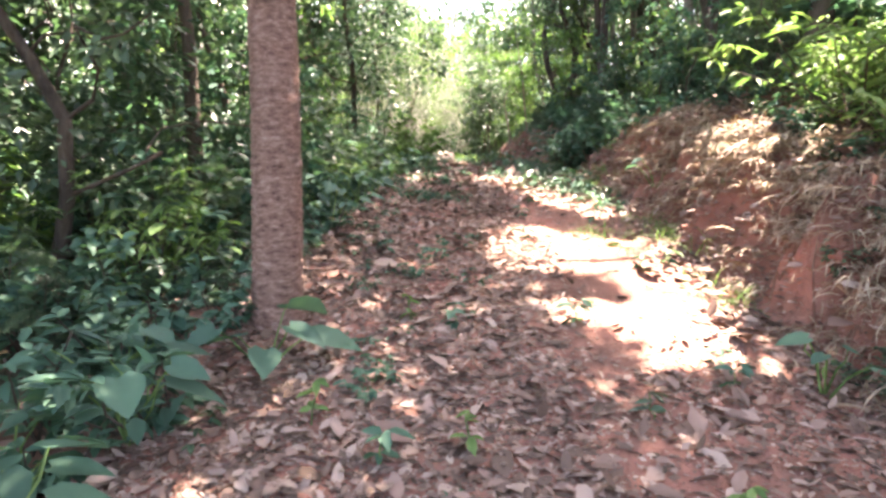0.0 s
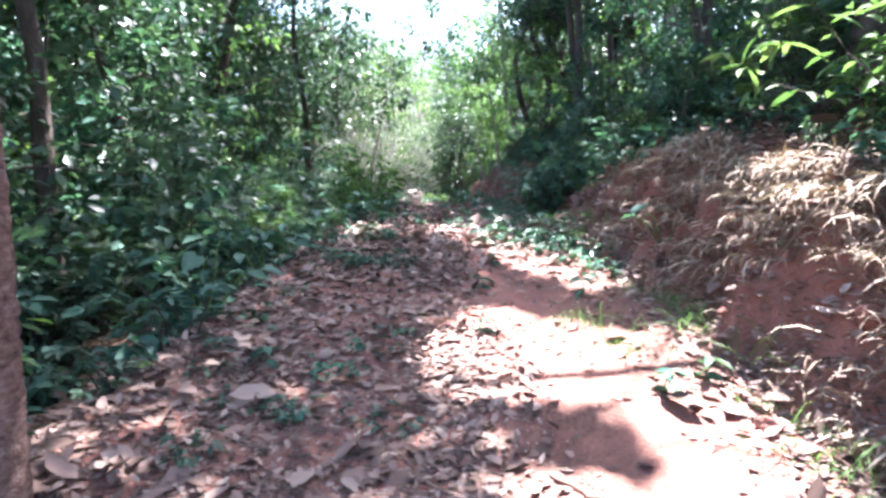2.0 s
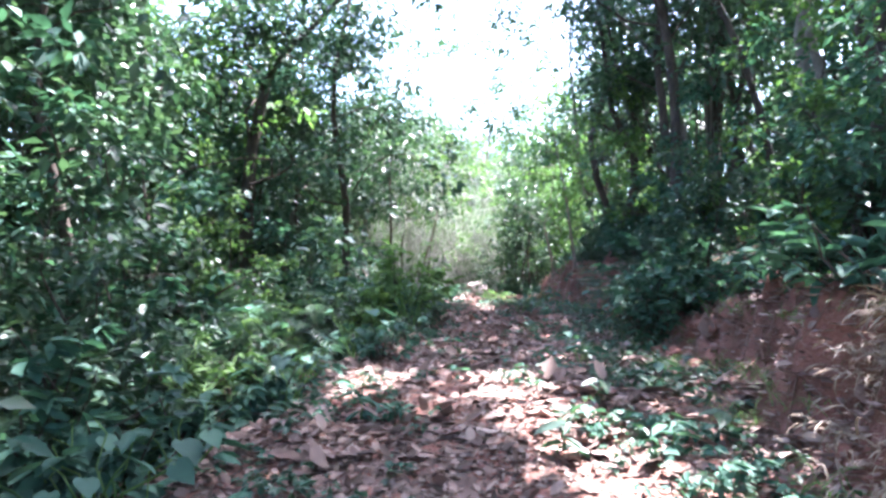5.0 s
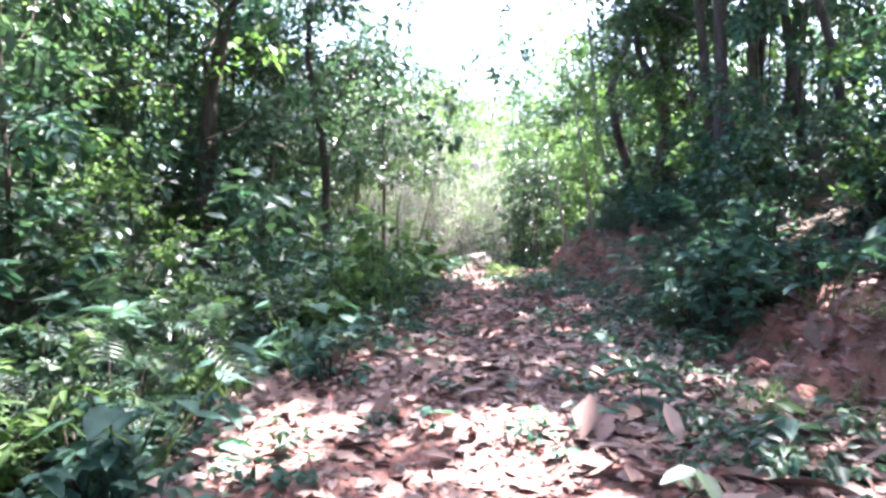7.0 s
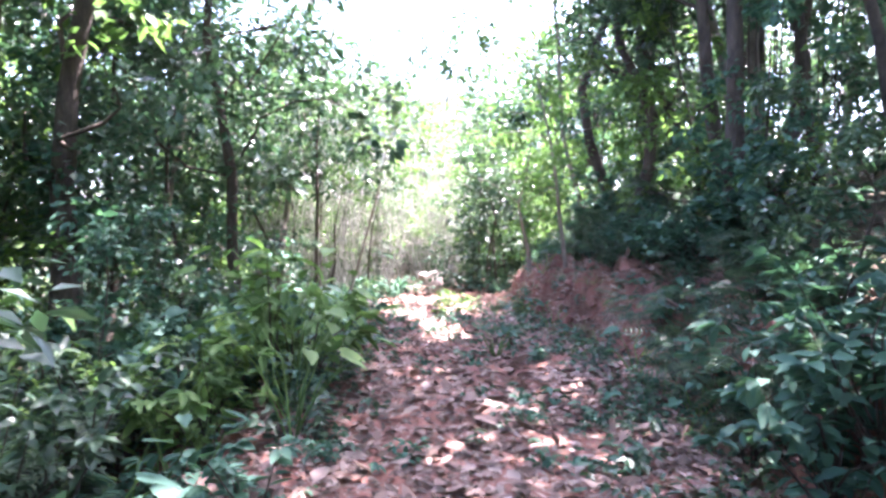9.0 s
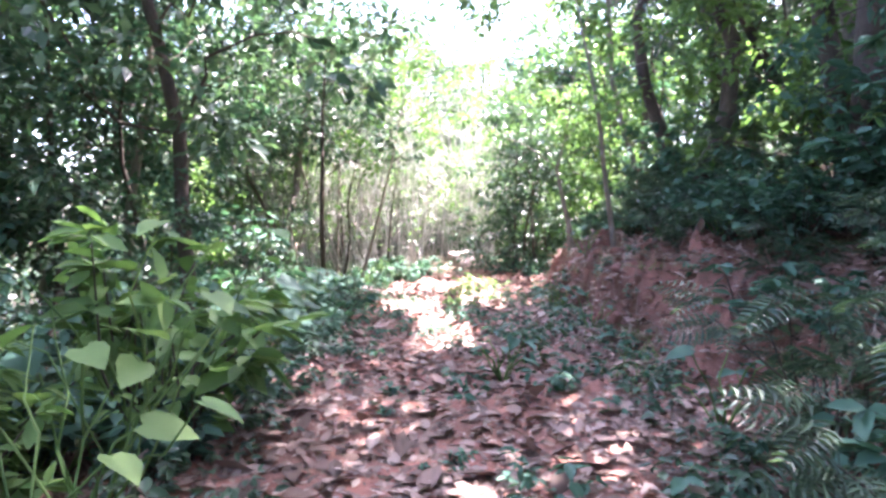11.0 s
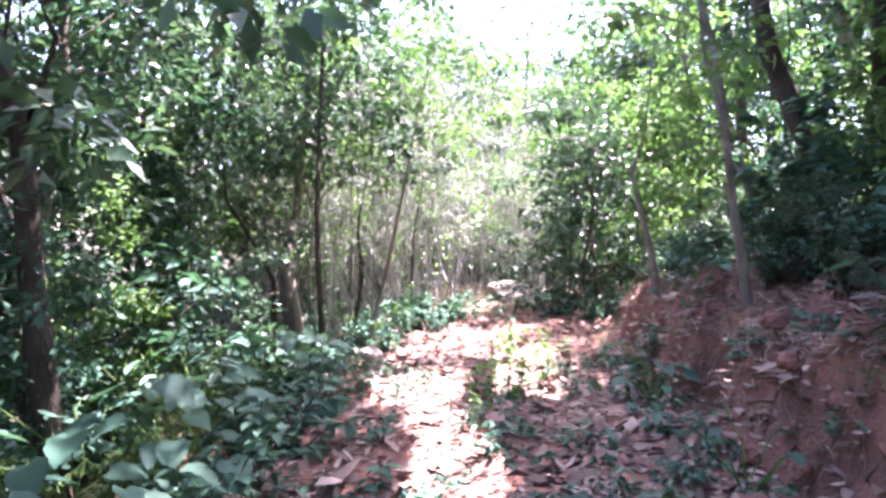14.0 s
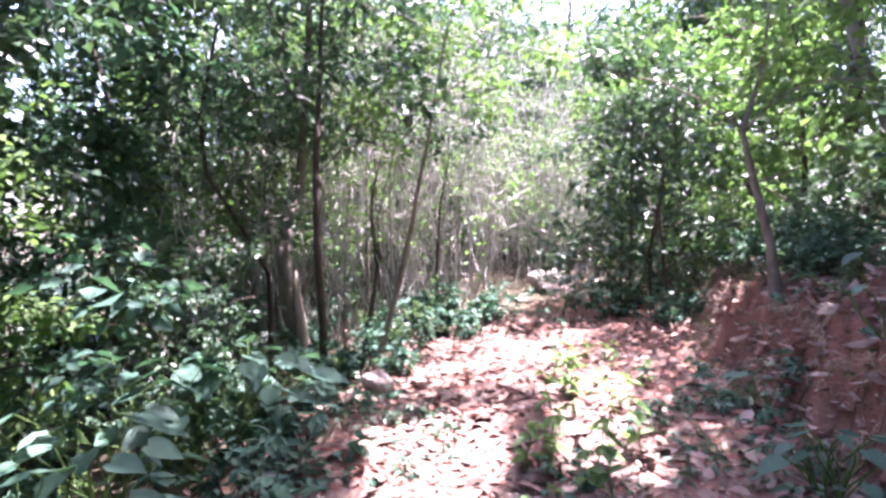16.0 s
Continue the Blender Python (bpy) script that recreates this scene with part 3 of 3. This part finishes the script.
    # skipped where the tree would block a sun patch
    if off_sightlines(x, y, (13, 22)) and not sunlit(np.array([[x, y, ground_z(x, y) + h] for h in (0.8, 1.6, 2.4, 3.2)])).any():
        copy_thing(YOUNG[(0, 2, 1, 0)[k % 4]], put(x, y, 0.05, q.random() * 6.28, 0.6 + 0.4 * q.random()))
for k, (x, y, size) in enumerate([(-2.9, 9.6, 0.62), (-3.6, 11.4, 0.75), (-2.7, 12.4, 0.55), (-4.6, 13.2, 0.8), (-2.5, 14.9, 0.5), (-5.4, 15.8, 0.8), (-2.6, 17.6, 0.5), (-3.4, 19.4, 0.6), (-4.6, 21.2, 0.7), (-3.2, 22.3, 0.5), (3.9, 10.4, 0.6), (4.2, 12.6, 0.65), (3.8, 14.8, 0.5), (4.4, 17.6, 0.75), (4.3, 19.6, 0.85), (4.9, 21.6, 0.95), (3.9, 23.6, 0.8), (4.9, 25.2, 0.95), (5.6, 23.0, 1.0)]):
    copy_thing(YOUNG[(0, 1, 2)[k % 3]], put(x, y, 0.05, q.random() * 6.28, size))
# light crowns that lean over the end of the trail
for k, (x, y, top) in enumerate([(-2.5, 25.2, (1.6, 0.3, 5.6)), (2.6, 21.0, (-0.9, -0.3, 5.0)), (1.8, 29.5, (-0.8, 0, 5.8))]):
    tree("sapling", "light green sapling leaning over the trail", at_ground(x, y, 0.05), 5.4, 0.045, 3.0, 1.3, 36, 36, 0.13, 450 + k, top=top, limbs=7, bark=GREY_BARK, green=LIGHT, open_to_sun=True)


# ---- shrubs and plants ----
def shrub(label, seed, high, wide, stems, per, leaf, green, shape, name="shrub", at=(0, 0)):
    q = np.random.default_rng(seed)
    ob = tagged(new(name), label, "shrub", "shrubs along the trail")
    ob.location = at_ground(*at)
    out, sticks = [], []
    for k in range(stems):
        turn = q.random() * 6.28
        reach = wide * (0.2 + 0.8 * q.random())
        b = np.array([math.cos(turn) * reach, math.sin(turn) * reach, high * (0.35 + 0.65 * q.random())])
        line = bend((q.normal() * 0.06, q.normal() * 0.06, -0.1), b, 6, 0.15 * high, 0.08, seed + k)
        sticks.append(tube(line[::2], np.linspace(0.012, 0.005, 3), 3, cap=False))
        i = q.integers(1, 6, per)
        pos = line[i] + (line[np.minimum(i + 1, 5)] - line[i]) * q.random((per, 1)) * 0.9
        way = unit(q.normal(size=(per, 3))) + np.array([math.cos(turn), math.sin(turn), 0.0]) * 0.6
        way[:, 2] = way[:, 2] * 0.35 - 0.10
        up = q.normal(size=(per, 3)) * 0.32 + np.array([0, 0, 1.0])
        out.append(leaves(pos, way, up, leaf * (0.55 + 0.7 * q.random(per)), shape))
    if name == "shrub":
        part("stem", *join(sticks), DARK_BARK, ob)
    part("foliage", *join(out), green, ob)
    return ob


HIGH = [shrub("bushy green shrub with oval leaves", 500, 1.6, 0.9, 20, 34, 0.15, LEAF, MID_LEAF, at=(-3.0, 3.0)),
        shrub("bushy blue-green shrub with oval leaves", 501, 1.4, 0.9, 20, 32, 0.16, TEAL, MID_LEAF, at=(-3.5, 5.0)),
        shrub("feathery shrub with long divided leaves", 502, 1.5, 0.8, 15, 10, 0.30, LEAF, FROND, at=(-3.2, 7.0)),
        shrub("light green shrub with narrow leaves", 503, 1.4, 0.8, 18, 32, 0.18, LIGHT, LONG_LEAF, at=(-3.2, 9.0))]
LOW = [shrub("low blue-green undergrowth with broad leaves", 504, 0.55, 0.55, 13, 12, 0.15, TEAL, MID_LEAF, at=(-2.0, 3.2)),
       shrub("low blue-green undergrowth with narrow leaves", 505, 0.55, 0.6, 12, 13, 0.17, TEAL, MID_LEAF, at=(-2.1, 4.0)),
       shrub("low green herbs with oval leaves", 506, 0.4, 0.45, 12, 12, 0.11, LEAF, MID_LEAF, at=(-1.9, 5.0))]
SEED_LEAF = [mesh("leaf", *MID_LEAF, m, True) for m in (LEAF, TEAL, LIGHT)]


def seedling(label, seed, high, n, size, data, at):
    q = np.random.default_rng(seed)
    ob = tagged(new("seedling"), label, "plant", "seedlings on the trail")
    ob.location = at_ground(*at)
    line = bend((0, 0, -0.03), (q.normal() * 0.03, q.normal() * 0.03, high), 5, 0, 0.05, seed)
    part("stem", *tube(line, np.linspace(0.005, 0.003, 5), 3), LIGHT, ob)
    for k in range(n):
        leaf = new("leaf", data)
        leaf.parent = ob
        s = size * (0.6 + 0.6 * q.random())
        p = line[min(4, 2 + k % 3)]
        leaf.matrix_basis = Matrix.Translation(p) @ Euler((q.normal() * 0.3, 0.1 + 0.3 * q.normal(), k * 2.4 + q.random())).to_matrix().to_4x4() @ Matrix.Diagonal((s, s, s, 1))
    return ob


SMALL = [seedling("small green seedling among fallen leaves", 507, 0.13, 7, 0.10, SEED_LEAF[0], (1.1, 3.0)),
         seedling("small blue-green seedling among fallen leaves", 508, 0.18, 8, 0.12, SEED_LEAF[1], (-0.2, 2.6)),
         seedling("small yellow-green seedling in the sun", 509, 0.24, 10, 0.10, SEED_LEAF[2], (0.5, 22.6))]


def scatter(kinds, n, xs, ys, sizes, seed):
    q = np.random.default_rng(seed)
    for _ in range(n):
        x, y = q.uniform(*xs), q.uniform(*ys)
        copy_thing(kinds[q.integers(len(kinds))], put(x, y, 0.03, q.random() * 6.28, q.uniform(*sizes)))


for y0 in np.arange(4.5, 29, 1.0):
    e, f = float(along(y0, EDGE_X)), float(along(y0, FOOT_X))
    s = int(y0 * 10)
    # lower side
    late = y0 > 16
    scatter(HIGH, 1 if late else 2, (e - 2.0, e - 0.9), (y0, y0 + 1), (0.35, 0.55) if late else (0.6, 1.0), 600 + s)
    scatter(HIGH, 2, (e - 4.2, e - 2.0), (y0, y0 + 1), (0.5, 0.8) if late else (0.9, 1.5), 900 + s)
    scatter(LOW, 3, (e - 0.9, e + 0.15), (y0, y0 + 1), (0.6, 1.0), 1200 + s)
    # upper side
    scatter(HIGH, 2 if y0 < 15 else 1, (f + 1.7, f + 3.2), (y0, y0 + 1), (0.8, 1.2), 1500 + s)
    scatter(LOW, 1, (f + 0.9, f + 1.9), (y0, y0 + 1), (0.5, 0.9), 2700 + s)
    if y0 > 8:
        scatter(LOW, 1, (f + 0.4, f + 1.5), (y0, y0 + 1), (0.6, 1.1), 1800 + s)
    if y0 > 15:
        scatter(HIGH[:2], 2, (f + 0.75, f + 1.7), (y0, y0 + 1), (0.4, 0.65), 3000 + s)
    scatter(SMALL[:2], 2, (e, f), (y0, y0 + 1), (0.6, 1.2), 2100 + s)
    if 8 < y0 < 20:
        scatter(SMALL[:2], 3, (f - 1.5, f + 0.2), (y0, y0 + 1), (0.8, 1.6), 2400 + s)
scatter(LOW, 10, (-2.3, -1.35), (1.4, 4.5), (0.6, 0.9), 22)
scatter(HIGH, 6, (3.6, 5.4), (1.5, 4.5), (0.8, 1.1), 23)
scatter(SMALL, 14, (-0.8, 2.2), (1.5, 4.5), (0.7, 1.2), 24)
scatter(SMALL[2:], 26, (0.1, 1.0), (20.2, 25), (0.8, 1.6), 25)
scatter(HIGH[1:3], 5, (2.5, 3.1), (12.2, 15.5), (0.7, 0.9), 26)
scatter(LOW, 10, (-3.2, -1.0), (25.4, 28.5), (0.6, 0.9), 27)
scatter(LOW, 6, (0.6, 1.9), (25.4, 28.5), (0.6, 0.9), 30)
scatter(HIGH, 6, (-4.2, -1.8), (24.5, 28), (0.3, 0.45), 28)
scatter(HIGH[3:], 5, (3.4, 4.3), (4.2, 7.0), (0.6, 0.8), 29)
BROAD = shrub("leafy light green shrub overhanging the trail's edge", 530, 1.45, 0.85, 16, 22, 0.21, LIGHT, MID_LEAF, at=(-1.05, 15.5))
copy_thing(BROAD, put(-1.5, 16.4, 0.03, 2.0, 0.85))
copy_thing(BROAD, put(-1.35, 14.3, 0.03, 4.0, 0.7))
for y0 in (15.6, 16.8, 18.0, 19.4, 21.0, 22.4):
    f = float(along(y0, FOOT_X))
    scatter(HIGH[:3], 1, (f + 0.5, f + 0.8), (y0, y0 + 0.8), (0.35, 0.5), int(3300 + y0 * 10))
    scatter(HIGH[1:4], 1, (f + 0.9, f + 1.5), (y0, y0 + 0.8), (0.6, 0.8), int(3600 + y0 * 10))

SPRAY = shrub("arching pale green shrub with long narrow leaves above the bank", 540, 1.25, 1.3, 13, 16, 0.26, LIGHT, LONG_LEAF, at=(3.45, 5.3))
for x, y, size in ((3.75, 6.3, 0.9), (3.35, 4.5, 0.7), (4.0, 5.1, 1.0), (3.6, 7.2, 0.75), (3.9, 3.8, 0.8)):
    copy_thing(SPRAY, put(x, y, 0.03, x * 9, size))
scatter(LOW, 14, (2.9, 3.7), (3.2, 9.0), (0.4, 0.7), 33)
scatter(LOW, 6, (2.45, 2.9), (2.7, 4.3), (0.3, 0.5), 35)

HERBS = [shrub("low creeping green herbs among fallen leaves", 520 + k, 0.16, 0.26, 9, 8, 0.075, (LEAF, TEAL)[k], MID_LEAF, "herb", (1.2 + 0.3 * k, 9.0)) for k in range(2)]
for ob in HERBS:
    tagged(ob, category="herb", group="herbs on the trail")
q = np.random.default_rng(81)
for k in range(190):
    y = q.uniform(7.5, 23)
    f = float(along(y, FOOT_X))
    x = f - abs(q.normal()) * 0.85 if k % 3 else float(along(y, EDGE_X)) + abs(q.normal()) * 0.5
    copy_thing(HERBS[k % 2], put(x, y, 0.01, q.random() * 6.28, 0.6 + 0.6 * q.random()))
for y0 in np.arange(13, 24, 1.0):
    f = float(along(y0, FOOT_X))
    scatter(HERBS, 5, (f - 0.5, f + 0.45), (y0, y0 + 1), (0.6, 1.2), int(3900 + y0))
scatter(HERBS, 34, (-1.1, 0.3), (2.2, 8.5), (0.5, 1.0), 34)
scatter(LOW, 8, (-2.1, -1.25), (1.3, 2.9), (0.6, 0.9), 32)

# undergrowth beyond, too thick to count
q = np.random.default_rng(51)
spots = np.concatenate([np.stack([q.uniform(-26, -5.0, 620), q.uniform(-2, 50, 620)], 1), np.stack([q.uniform(5.6, 20, 380), q.uniform(-2, 46, 380)], 1), np.stack([q.uniform(-8, 9, 260), q.uniform(33, 46, 260)], 1)])
out = []
for x, y in spots:
    h = 0.8 + 1.6 * q.random()
    out.append(cluster(q, (x, y, ground_z(x, y) + h * 0.5), (0.9, 0.9, h * 0.55), 60, 0.26, FAR_LEAF))
tagged(new("undergrowth", mesh("undergrowth", *join(out), LEAF)), "thick dark green undergrowth between the trees", "undergrowth", kind="stuff")

# grey leafless thicket at the end of the trail
out, sprigs = [], []
for k in range(760):
    x, y = q.uniform(-8, 1.0), q.uniform(27.0, 38)
    if x > -1.5 and y < 31:
        y += 5
    h = (3.0 + 5.5 * q.random()) if x < -1.8 else 2.0 + 4.0 * q.random()
    a = np.array(at_ground(x, y, 0.1))
    b = a + np.array([q.normal() * 0.5, q.normal() * 0.4, h])
    line = bend(a, b, 6, 0, 0.06, k)
    out.append(tube(line, np.linspace(0.018, 0.005, 6), 3, cap=False))
    for c in range(8):
        s = line[q.integers(2, 6)]
        e = s + np.array([q.normal() * 0.45, q.normal() * 0.45, 0.5 * q.random()])
        out.append(tube(np.array([s, (s + e) / 2 + q.normal(size=3) * 0.05, e]), [0.008, 0.006, 0.003], 3, cap=False))
        if q.random() < 0.36:
            sprigs.append(cluster(q, e, (0.35, 0.35, 0.35), 10, 0.12, FAR_LEAF))
tagged(new("thicket", mesh("thicket", *join(out), TWIG)), "grey leafless thicket of thin stems and twigs", "thicket", kind="stuff")
tagged(new("thicket_leaf", mesh("thicket_leaves", *join(sprigs), LIGHT)), "sparse light green leaves on the thicket", "leaves", kind="stuff")


# ---- broad-leaved plants, each leaf on its own ----
HEART_MESH = mesh("leaf", *HEART_LEAF, TEAL, True)
HEART_LIGHT = mesh("leaf", *HEART_LEAF, LIGHT, True)


def broadleaf(x, y, high, n, size, seed, data=HEART_MESH, label="broad-leaved blue-green plant with heart-shaped leaves"):
    q = np.random.default_rng(seed)
    ob = tagged(new("broadleaf_plant"), label, "plant", "broad-leaved plants")
    ob.location = at_ground(x, y)
    for k in range(n):
        turn = k * 2.4 + q.random() * 0.7
        reach = high * (0.35 + 0.35 * q.random())
        tip = np.array([math.cos(turn) * reach, math.sin(turn) * reach, high * (0.5 + 0.5 * q.random())])
        stalk = part("stalk", *tube(bend((0, 0, -0.05), tip, 5, 0.12 * high, 0.04, seed + k), np.linspace(0.008, 0.004, 5), 4, cap=False), LIGHT, ob)
        leaf = new("leaf", data)
        leaf.parent = stalk
        s = size * (0.7 + 0.5 * q.random())
        leaf.matrix_basis = Matrix.Translation(tip) @ Euler((q.normal() * 0.25, 0.15 + 0.25 * q.random(), turn + q.normal() * 0.3)).to_matrix().to_4x4() @ Matrix.Diagonal((s, s, s, 1))
    return ob


broadleaf(-0.95, 3.45, 0.38, 6, 0.26, 1)
broadleaf(-1.35, 2.75, 0.42, 7, 0.24, 2)
broadleaf(-1.75, 3.3, 0.5, 8, 0.22, 3)
broadleaf(-1.55, 2.2, 0.4, 8, 0.22, 4)
broadleaf(2.15, 3.35, 0.3, 7, 0.16, 5)
broadleaf(2.45, 7.3, 0.4, 6, 0.2, 6)
broadleaf(1.0, 16.9, 0.38, 8, 0.13, 7)
broadleaf(1.45, 11.5, 0.22, 4, 0.14, 8)
broadleaf(-1.25, 1.75, 0.42, 8, 0.2, 9)
broadleaf(-1.85, 2.5, 0.5, 8, 0.22, 10)
broadleaf(-2.4, 5.6, 0.95, 6, 0.17, 11, HEART_LIGHT, "thin pale-stemmed plant with a leafy top")
q = np.random.default_rng(61)
for k in range(26):
    y = q.uniform(6.5, 14)
    broadleaf(float(along(y, EDGE_X)) - 0.2 - q.random() * 1.3, y, 0.35 + 0.4 * q.random(), 7, 0.17, 20 + k)
for k in range(34):
    y = q.uniform(15.5, 22.5)
    far = q.random()
    broadleaf(float(along(y, EDGE_X)) - 0.45 - far * 1.6, y, 0.55 + 0.9 * far + 0.2 * q.random(), 8, 0.26, 60 + k)
for k in range(12):
    y = q.uniform(11, 24)
    broadleaf(float(along(y, FOOT_X)) + q.uniform(-0.3, 1.2), y, 0.3 + 0.3 * q.random(), 6, 0.14, 90 + k)
for k in range(4):
    broadleaf(-0.62 - 0.12 * k, 14.0 + 0.45 * k, 1.0 + 0.15 * k, 7, 0.2, 120 + k, HEART_LIGHT, "tall light green plant with broad leaves beside the trail")


# ---- the bank: dry grass, roots and clods ----
def tuft(q, n, length, droop=0.0, wide=1.0):
    """The blades of one tuft; droop: how far they hang towards the trail."""
    way = np.stack([q.normal(size=n) * 0.7 - droop, q.normal(size=n) * 0.8, 0.5 + 0.6 * q.random(n) - droop * 1.5], 1)
    pos = np.stack([q.normal(size=n) * 0.10, q.normal(size=n) * 0.16, np.zeros(n) - 0.01], 1)
    return leaves(pos, way, q.normal(size=(n, 3)) * 0.3 + np.array([0, 0, 1.0]), length * (0.5 + 0.7 * q.random(n)), (BLADE[0] * np.array([1, wide, 1]), BLADE[1]))


def grass(label, name, spots, n, length, mat, seed, droop=0.0, wide=1.0):
    q = np.random.default_rng(seed)
    out = []
    for x, y in spots:
        v, f = tuft(q, n, length * q.uniform(0.6, 1.3), droop, wide)
        out.append((v + np.array(at_ground(x, y)), f))
    return tagged(new(name, mesh(name, *join(out), mat)), label, "grass", kind="stuff")


q = np.random.default_rng(71)
ys = q.uniform(2.0, 8.8, 520)
spots = [(float(along(y, FOOT_X)) + (q.uniform(0.3, 0.8) if k % 3 else q.uniform(0.05, 1.3)), y) for k, y in enumerate(ys)]
grass("dry straw-coloured grass hanging over the bank", "dry_grass", spots, 46, 0.17, STRAW, 700, 0.5, 2.6)
spots = [(float(along(y, FOOT_X)) + q.uniform(0.1, 0.9), y) for y in q.uniform(15, 26, 150)]
grass("dry grass and rootlets on the shaded red bank", "dry_grass", spots, 44, 0.15, STRAW, 705, 0.5, 2.0)
spots = [(float(along(y, FOOT_X)) + q.normal() * 0.35, y) for y in q.uniform(3.0, 26, 60)]
grass("light green grass tufts along the bank", "green_grass", spots, 40, 0.22, LIGHT, 710)
for k in range(170):
    y = q.uniform(3.2, 25)
    f = float(along(y, FOOT_X))
    x = f + q.uniform(0.15, 0.8)
    a = np.array(at_ground(x, y, 0.02))
    pts = [a]
    for s in range(6):
        nx, ny = pts[-1][0] - 0.06 + q.normal() * 0.05, pts[-1][1] + q.normal() * 0.09
        pts.append(np.array([nx, ny, ground_z(nx, ny) + 0.02 + 0.02 * q.random()]))
    tagged(new("root", mesh("root", *tube(np.array(pts), np.linspace(0.008, 0.0025, 7), 4), ROOT)), "thin dry root hanging down the red bank", "root", "roots on the bank")


def lump(name, label, at, size, seed, mat, category):
    q = np.random.default_rng(seed)
    bm = bmesh.new()
    bmesh.ops.create_icosphere(bm, subdivisions=3, radius=1.0)
    for v in bm.verts:
        d = 1 + 0.45 * noise.noise(v.co * 1.1 + Vector((seed, 0, 0))) + 0.12 * noise.noise(v.co * 4 + Vector((0, seed, 0)))
        v.co = Vector((v.co.x * size[0], v.co.y * size[1], v.co.z * size[2])) * d
    me = bpy.data.meshes.new(name)
    bm.to_mesh(me)
    bm.free()
    me.materials.append(mat)
    ob = tagged(new(name, me), label, category)
    ob.location, ob.rotation_euler = at, (0, 0, q.random() * 6)
    return ob


lump("stone", "rounded grey-pink stone on the trail's edge", at_ground(-1.5, 22.8, -0.07), (0.16, 0.13, 0.13), 1, STONE, "stone")
lump("boulder", "large pale sunlit boulder beyond the trail", at_ground(-0.35, 30.0, -0.12), (0.62, 0.45, 0.36), 2, STONE, "stone")
for k in range(60):
    y = q.uniform(3, 25)
    s = 0.03 + 0.07 * q.random()
    lump("soil_clod", "broken clod of red soil below the bank", at_ground(float(along(y, FOOT_X)) + q.uniform(-0.25, 0.35), y, -s * 0.3), (s, s * 0.8, s * 0.7), 10 + k, CLOD, "clod")
for k in range(46):
    x, y, turn, n = q.uniform(-1.2, 2.3), q.uniform(1.5, 26), q.random() * 6.28, 0.25 + 0.5 * q.random()
    pts = []
    for s in np.linspace(0, n, 6):
        px, py = x + math.cos(turn) * s + q.normal() * 0.012, y + math.sin(turn) * s + q.normal() * 0.012
        pts.append((px, py, ground_z(px, py) + 0.012))
    tagged(new("fallen_twig", mesh("fallen_twig", *tube(pts, np.linspace(0.009, 0.004, 6), 5), ROOT)), "dry brown twig lying on the trail", "twig", "fallen twigs")


# ---- fallen leaves ----
def litter(name, label, n, xs, ys, size, seed, shape=DRY_LEAF):
    q = np.random.default_rng(seed)
    x, y = q.uniform(*xs, n), q.uniform(*ys, n)
    bare = np.clip(1.35 - np.abs(x - 1.35) / 0.65, 0, 1) * np.clip((y - 3.2) / 0.6, 0, 1) * np.clip((8.5 - y) / 2, 0, 1)
    keep = bumps(x, y, 1.2, seed) + 0.75 - 0.68 * bare > q.random(n) * 0.9
    x, y = x[keep], y[keep]
    n = len(x)
    pos = np.stack([x, y, land(x, y) + 0.004], 1)
    way = np.stack([q.normal(size=n), q.normal(size=n), q.normal(size=n) * 0.2], 1)
    up = np.stack([q.normal(size=n) * 0.3, q.normal(size=n) * 0.3, np.where(q.random(n) < 0.4, -1.0, 1.0)], 1)
    return tagged(new(name, mesh(name, *leaves(pos, way, up, size * np.exp(q.normal(size=n) * 0.45), shape), LITTER)), label, "leaf litter", kind="stuff")


litter("leaf_litter", "dry brown fallen leaves on the red trail", 74000, (-1.9, 4.0), (1.0, 27), 0.058, 41)
litter("leaf_litter", "dry leaves and straw caught on the red bank", 30000, (2.0, 4.6), (2.5, 26), 0.052, 43)
litter("leaf_litter", "dry brown fallen leaves under the shrubs", 24000, (-8, 9), (0, 38), 0.10, 42, FAR_LEAF)
litter("leaf_litter", "crumbled bits of dry leaf on the red soil", 80000, (-1.6, 3.2), (1.0, 13), 0.03, 44, FAR_LEAF)
litter("leaf_litter", "matted dry brown leaves along the trail edge", 22000, (-1.5, 0.8), (1.0, 9), 0.05, 47)
litter("leaf_litter", "dry leaves lying thick on the bank", 15000, (2.2, 4.2), (2.4, 9.5), 0.05, 45)
litter("leaf_litter", "dry leaves caught on the later bank", 16000, (1.7, 3.6), (11, 25.5), 0.055, 46)
litter("leaf_litter", "large dry brown leaves along the upper trail", 15000, (-1.2, 2.4), (8.5, 23), 0.085, 48)
FALLEN = [mesh("fallen_leaf", *leaves(np.zeros((1, 3)), np.array([[1.0, 0, 0]]), np.array([[0, 0.1 * k - 0.1, 1.0]]), np.array([1.0]), CURLED_LEAF), LITTER, True) for k in range(3)]
for k in range(280):
    x, y = q.uniform(-1.3, 2.6), q.uniform(1.6, 26)
    if 0.3 < x < 2.1 and 3.5 < y < 6.5:
        x -= 1.7
    ob = tagged(new("fallen_leaf", FALLEN[k % 3]), "large curled dry leaf lying on the trail", "leaf", "large fallen leaves")
    s = 0.09 + 0.08 * q.random()
    ob.matrix_basis = Matrix.Translation((x, y, ground_z(x, y) + 0.012)) @ Euler((q.normal() * 0.2, q.normal() * 0.15, q.random() * 6.28)).to_matrix().to_4x4() @ Matrix.Diagonal((s, s, s, 1))
